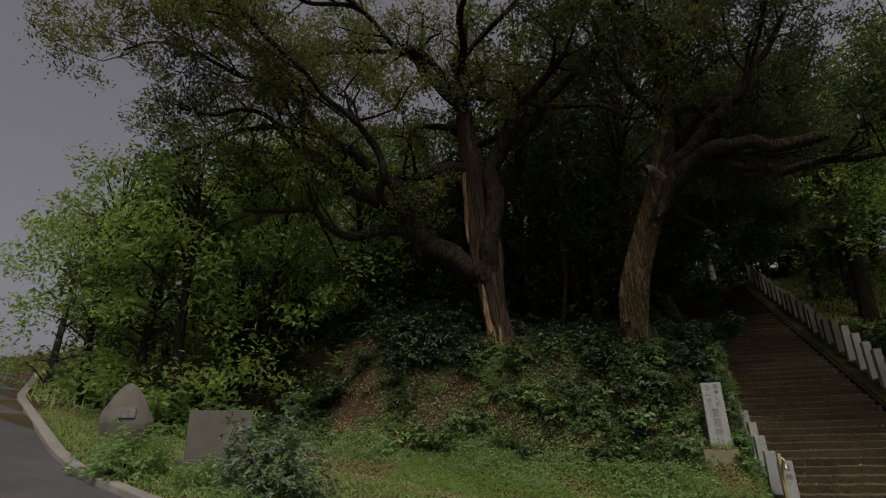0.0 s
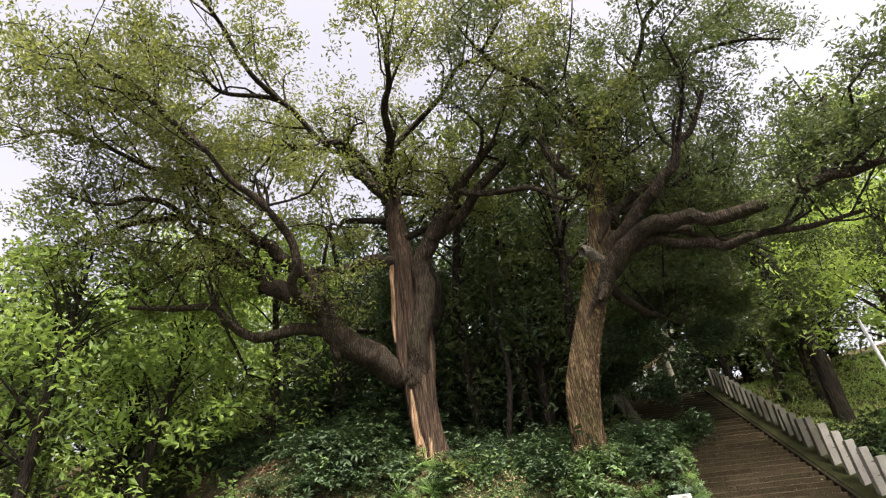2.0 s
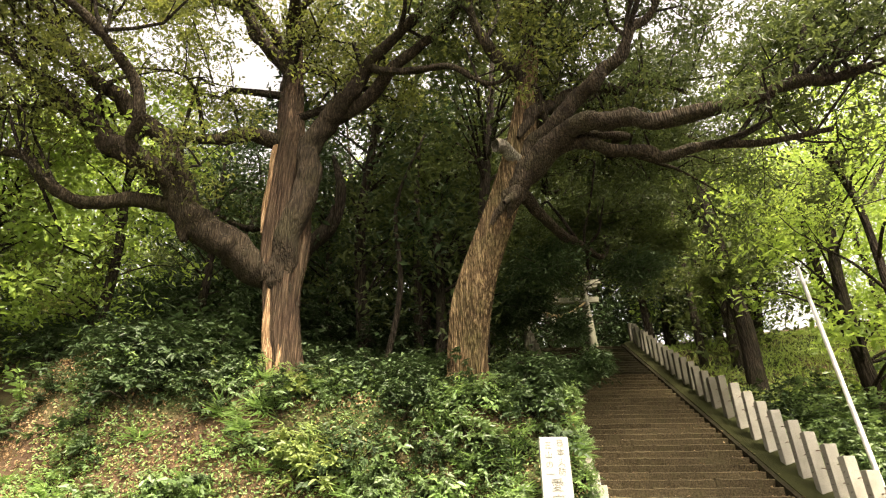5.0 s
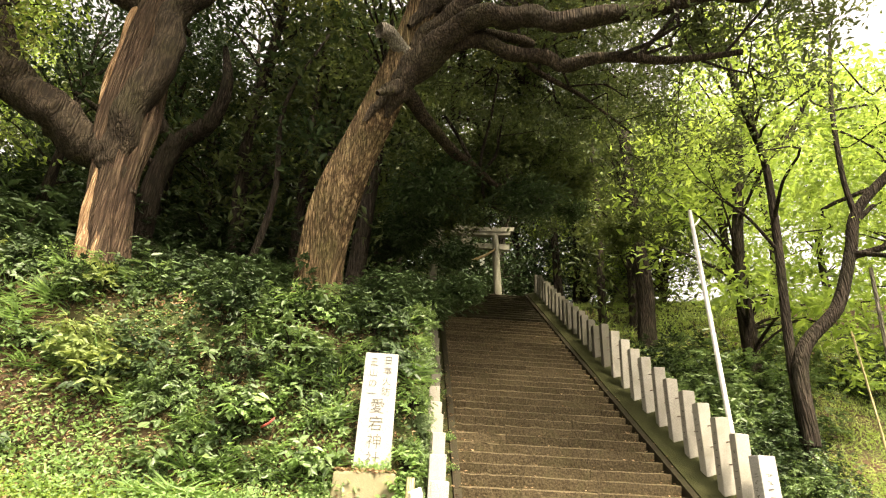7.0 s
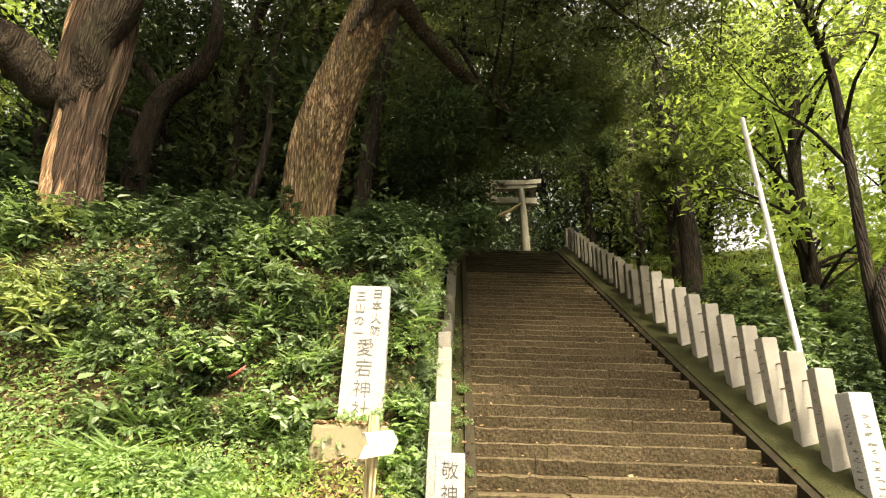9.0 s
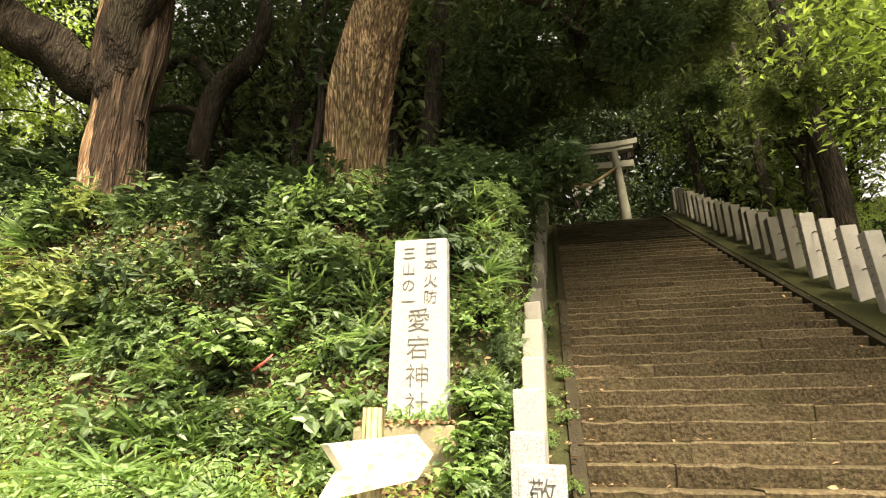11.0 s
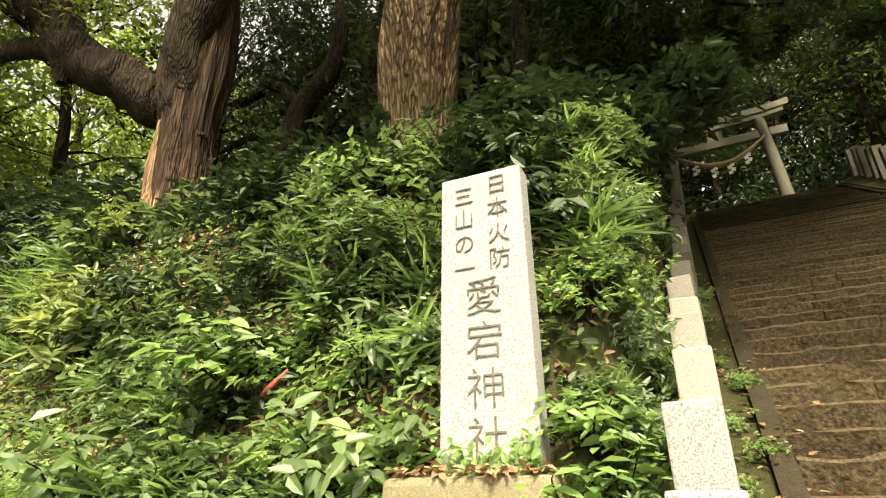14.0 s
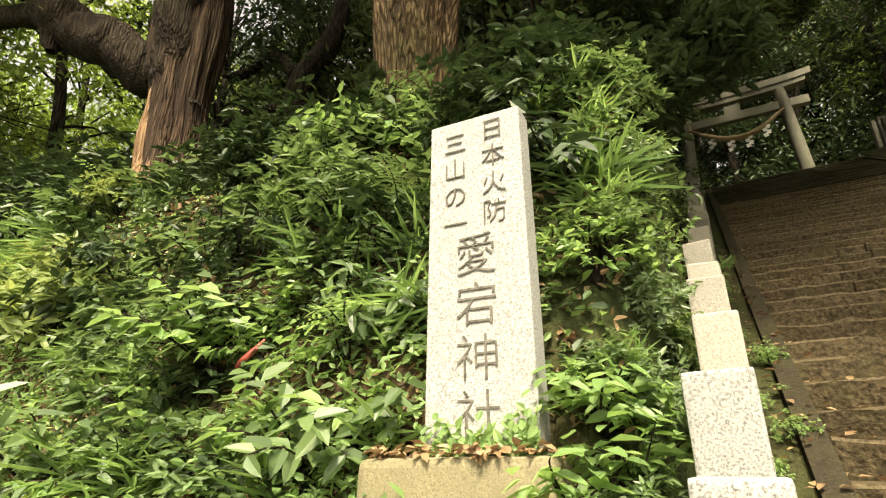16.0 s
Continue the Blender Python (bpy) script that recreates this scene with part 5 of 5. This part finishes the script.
scatter(hedge, [(7.95, 16.1, 0.8), (8.3, 17.2, 1.0), (8.7, 16.4, 1.15), (9.3, 17.6, 1.3), (9.5, 18.9, 1.3), (8.4, 15.2, 0.75), (10.4, 17.2, 1.3), (8.3, 16.2, 0.95), (9.2, 15.6, 0.85), (8.8, 17.3, 1.1), (9.9, 16.6, 1.0), (8.2, 18.6, 1.0), (9.4, 18.9, 1.1), (8.1, 14.9, 0.6), (10.6, 18.0, 1.0), (8.3, 20.2, 0.8), (12.5, 19.5, 1.2), (14.0, 18.5, 1.2), (8.9, 14.5, 0.7), (9.6, 14.9, 0.7)], 5, 10, 0.1)
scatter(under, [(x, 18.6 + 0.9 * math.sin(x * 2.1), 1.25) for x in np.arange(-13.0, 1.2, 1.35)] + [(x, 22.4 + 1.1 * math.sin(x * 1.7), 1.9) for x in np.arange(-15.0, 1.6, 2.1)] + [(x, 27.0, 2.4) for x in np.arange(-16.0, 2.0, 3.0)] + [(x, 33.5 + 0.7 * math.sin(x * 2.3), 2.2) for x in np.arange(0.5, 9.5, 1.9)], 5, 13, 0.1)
scatter(fern, on_bank(14, 8.6, 13, 12.6, 16, 0.6, 1.0), 8, 12)
for ob in shade + under + twiggy + large + broad + fresh + mid + yellow + fern + elder + sasa + tuft + hedge + [azalea, azalea2]:
    for o in (*ob.children_recursive, ob):
        bpy.data.objects.remove(o)


# overhanging leafy sprays between the second tree and the gate, hanging over the steps
def spray(label, centre, radius, n, seed, mat, size=0.12):
    g = np.random.default_rng(seed)
    t = empty("branch", pose(0, 0, 0), label, "branch", "boughs over the stairs")
    stems, chunks = [], []
    c0 = np.array(centre)
    for j in range(n):
        d = unit(g, 1)[0]
        d[2] *= 0.5
        e = c0 + d * radius * g.uniform(0.5, 1.1)
        m = (c0 + e) / 2 + g.normal(size=3) * 0.1
        stems.append([(*c0, 0.02), (*m, 0.012), (*e, 0.003)])
        p = spline(stems[-1], 6)[3:, :3]
        pts = np.repeat(p, 9, 0) + g.normal(size=(len(p) * 9, 3)) * 0.09
        chunks.append(leaf6(pts, size, g.normal(size=pts.shape) + d * 0.8 + np.array([0, 0, -0.3]), np.array([0, 0, 1.0]) + g.normal(size=pts.shape) * 0.4, 0.36, 0.15, g))
    tagged(link_mesh("stemwork", tubes_mesh("stemwork", stems, 4, per=2), BARK_DARK, t), kind="stuff")
    link_mesh("foliage", leaf6_mesh("foliage", chunks), mat, t)


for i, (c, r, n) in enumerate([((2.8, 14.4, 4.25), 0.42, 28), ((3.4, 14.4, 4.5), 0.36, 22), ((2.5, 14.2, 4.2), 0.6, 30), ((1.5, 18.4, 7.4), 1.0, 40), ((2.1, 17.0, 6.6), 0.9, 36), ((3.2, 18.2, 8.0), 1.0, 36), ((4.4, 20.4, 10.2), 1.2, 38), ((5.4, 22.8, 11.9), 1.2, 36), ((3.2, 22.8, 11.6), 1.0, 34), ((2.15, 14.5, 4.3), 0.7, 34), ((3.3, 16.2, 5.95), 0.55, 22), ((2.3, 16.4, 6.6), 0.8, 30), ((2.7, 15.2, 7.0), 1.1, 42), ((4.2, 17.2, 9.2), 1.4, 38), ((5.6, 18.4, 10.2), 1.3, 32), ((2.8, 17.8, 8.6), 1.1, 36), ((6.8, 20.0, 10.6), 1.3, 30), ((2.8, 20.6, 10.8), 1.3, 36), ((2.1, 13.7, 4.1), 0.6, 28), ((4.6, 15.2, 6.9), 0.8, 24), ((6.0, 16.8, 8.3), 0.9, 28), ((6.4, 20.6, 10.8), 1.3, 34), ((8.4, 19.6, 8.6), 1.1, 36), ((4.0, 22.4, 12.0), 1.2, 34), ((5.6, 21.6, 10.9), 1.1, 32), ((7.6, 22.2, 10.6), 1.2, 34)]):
    # leaf tone carries the light: paler high in front, dark where shade falls
    spray("leafy bough hanging over the stone steps, leaves toned as lit or shaded", c, r, n, 300 + i, LEAF_OLD if c[2] > 7.5 and c[1] < 21 else LEAF_DEEP_SHADE)


# -- ground cover, grass and litter --
def cover(name, n, x0, x1, y0, y1, size, mat, label, lift, up, gap, seed, width=0.5, axis_up=0.3, keep=None):
    g = np.random.default_rng(seed)
    x, y = g.uniform(x0, x1, n), g.uniform(y0, y1, n)
    f = np.sin(x * 1.9 + 1.3 * np.sin(y * 1.1)) * np.sin(y * 2.3 + np.cos(x * 0.9)) + g.normal(size=n) * 0.35
    ok = f > gap
    ok &= ~((x > 2.72) & (x < 7.4))
    if keep is not None:
        ok &= keep(x, y)
    x, y = x[ok], y[ok]
    c = np.stack([x, y, land(x, y) + g.uniform(0, lift, len(x))], 1)
    ax = g.normal(size=c.shape) + np.array([0, 0, axis_up])
    nor = np.array([0, -0.3, up]) + g.normal(size=c.shape) * 0.45
    ob = link_mesh(name, leaf6_mesh(name, [leaf6(c, size, ax, nor, width, 0.1, g)]), mat)
    return tagged(ob, label, "ground cover", kind="stuff")


past_kerb = lambda x, y: y > np.interp(x, KERB_X, KERB_Y) + 0.12
cover("ground_cover", 24000, -9.5, 2.75, 9.6, 12.7, 0.06, LEAF_FRESH, "low mixed green leaves covering the bank", 0.12, 0.9, 0.1, 1, keep=past_kerb)
cover("ground_cover", 9000, -3.0, 2.78, 10.9, 13.5, 0.065, LEAF_FRESH, "leafy low plants on the steep bank", 0.2, 0.8, 0.0, 7, keep=past_kerb)
cover("ground_cover", 9000, -6.0, 2.78, 11.6, 14.4, 0.065, LEAF_MID, "darker low plants on the steep bank", 0.16, 0.8, -0.3, 8, keep=past_kerb)
cover("ground_cover", 26000, -9.0, 1.9, 10.9, 12.9, 0.055, LEAF_FRESH, "fine fresh leaves over the lower bank", 0.3, 0.7, -0.2, 17, keep=past_kerb)
cover("ground_ivy", 26000, -14, 2.7, 12.5, 19.0, 0.085, LEAF_DEEP_SHADE, "dark low leaves on the shaded bank", 0.15, 0.9, -0.3, 2)
cover("ground_cover", 16000, -13.0, 2.5, 5.4, 11.2, 0.05, LEAF_BRIGHT, "clover and low weeds in the verge grass", 0.04, 1.0, -1.5, 14, keep=past_kerb)
cover("grass", 44000, -14.0, 2.6, 5.2, 11.6, 0.11, GRASS, "short mown grass on the verge", 0.02, 0.35, -1.2, 3, 0.09, 1.4, past_kerb)
cover("grass", 34000, 7.4, 15.0, 11.2, 20.0, 0.12, GRASS, "bright grass on the slope beyond the fence", 0.03, 0.35, -1.2, 4, 0.10, 1.3)
cover("grass", 16000, 7.5, 16.0, 20.0, 30.0, 0.22, GRASS, "sunlit grass clearing among the trees", 0.05, 0.35, -1.2, 6, 0.12, 1.3)
cover("ground_cover", 18000, 7.6, 15.0, 11.0, 17.0, 0.07, LEAF_BRIGHT, "low bright leaves among the grass beyond the fence", 0.1, 0.9, -0.6, 11)
cover("ground_cover", 36000, -4.5, 2.75, 10.2, 12.1, 0.048, LEAF_BRIGHT, "small bright leaves on the foot of the bank", 0.16, 0.9, -0.8, 12, keep=past_kerb)
cover("grass", 16000, -45.0, -13.5, 8.0, 34.0, 0.4, GRASS, "rough grass beside the road under the trees", 0.05, 0.5, -2.5, 15, 0.12, 1.1, past_kerb)
cover("leaf_litter", 40000, -7.0, 2.75, 9.8, 14.5, 0.055, LITTER, "dry brown fallen leaves on the bank", 0.05, 0.45, -2.5, 5, 0.5, 0.0, past_kerb)

# creeper at the foot of the name stone
g = np.random.default_rng(15)
n = 260
u = g.uniform(-0.23, 0.23, n)
c = np.stack([2.237 + u, 12.335 + g.uniform(-0.02, 0.01, n), 1.53 + np.abs(g.normal(size=n)) * (0.045 + 0.35 * u * u / 0.05 * 0.16)], 1)
creeper = empty("creeper", pose(0, 0, 0), "small-leaved creeper at the foot of the name stone", "creeper")
link_mesh("foliage", leaf6_mesh("foliage", [leaf6(c, 0.042, g.normal(size=c.shape) + np.array([0, 0, 0.5]), np.array([0, -1.0, 0.3]) + g.normal(size=c.shape) * 0.4, 0.6, 0.1, g)]), LEAF_FRESH, creeper)

# dry leaves caught on the ledge of the plinth
g = np.random.default_rng(18)
n = 130
c = np.stack([2.18 + g.uniform(-0.33, 0.33, n), 12.30 + g.uniform(-0.05, 0.04, n), 1.545 + np.abs(g.normal(size=n)) * 0.012], 1)
ob = link_mesh("fallen_leaves", leaf6_mesh("fallen_leaves", [leaf6(c, 0.05, g.normal(size=c.shape) * np.array([1, 1, 0.3]), np.array([0, -0.2, 1.0]) + g.normal(size=c.shape) * 0.4, 0.55, 0.15, g)]), LITTER)
tagged(ob, "curled brown leaves lying along the stone plinth", "fallen leaves", kind="stuff")

# fallen leaves on the steps
g = np.random.default_rng(8)
n = 620
x = np.concatenate([g.uniform(STAIR_X0 + 0.05, STAIR_X1 - 0.05, n // 2), STAIR_X0 + np.abs(g.normal(size=n // 4)) * 0.12, STAIR_X1 - np.abs(g.normal(size=n // 4)) * 0.15])
i = g.integers(0, 30, len(x))
y = STAIR_Y + i * STEP_RUN + g.uniform(0.05, STEP_RUN, len(x)) + 0.02
c = np.stack([x, y, STAIR_Z + (i + 1) * STEP_RISE + 0.012 + g.uniform(0, 0.01, len(x))], 1)
ky_ = g.uniform(STAIR_Y + 0.1, STAIR_Y + 6, 260)
side_x = np.where(g.random(260) < 0.7, g.uniform(3.08, 3.34, 260), g.uniform(6.42, 6.8, 260))
c = np.vstack([c, np.stack([side_x, ky_, STAIR_Z + STEP_RISE + SLOPE * (ky_ - STAIR_Y) + 0.03], 1)])
ob = link_mesh("fallen_leaves", leaf6_mesh("fallen_leaves", [leaf6(c, 0.05, g.normal(size=c.shape) * np.array([1, 1, 0.2]), np.array([0, 0, 1.0]) + g.normal(size=c.shape) * 0.25, 0.6, 0.1, g)]), LITTER)
tagged(ob, "scattered yellow and brown leaves fallen on the steps", "fallen leaves", kind="stuff")
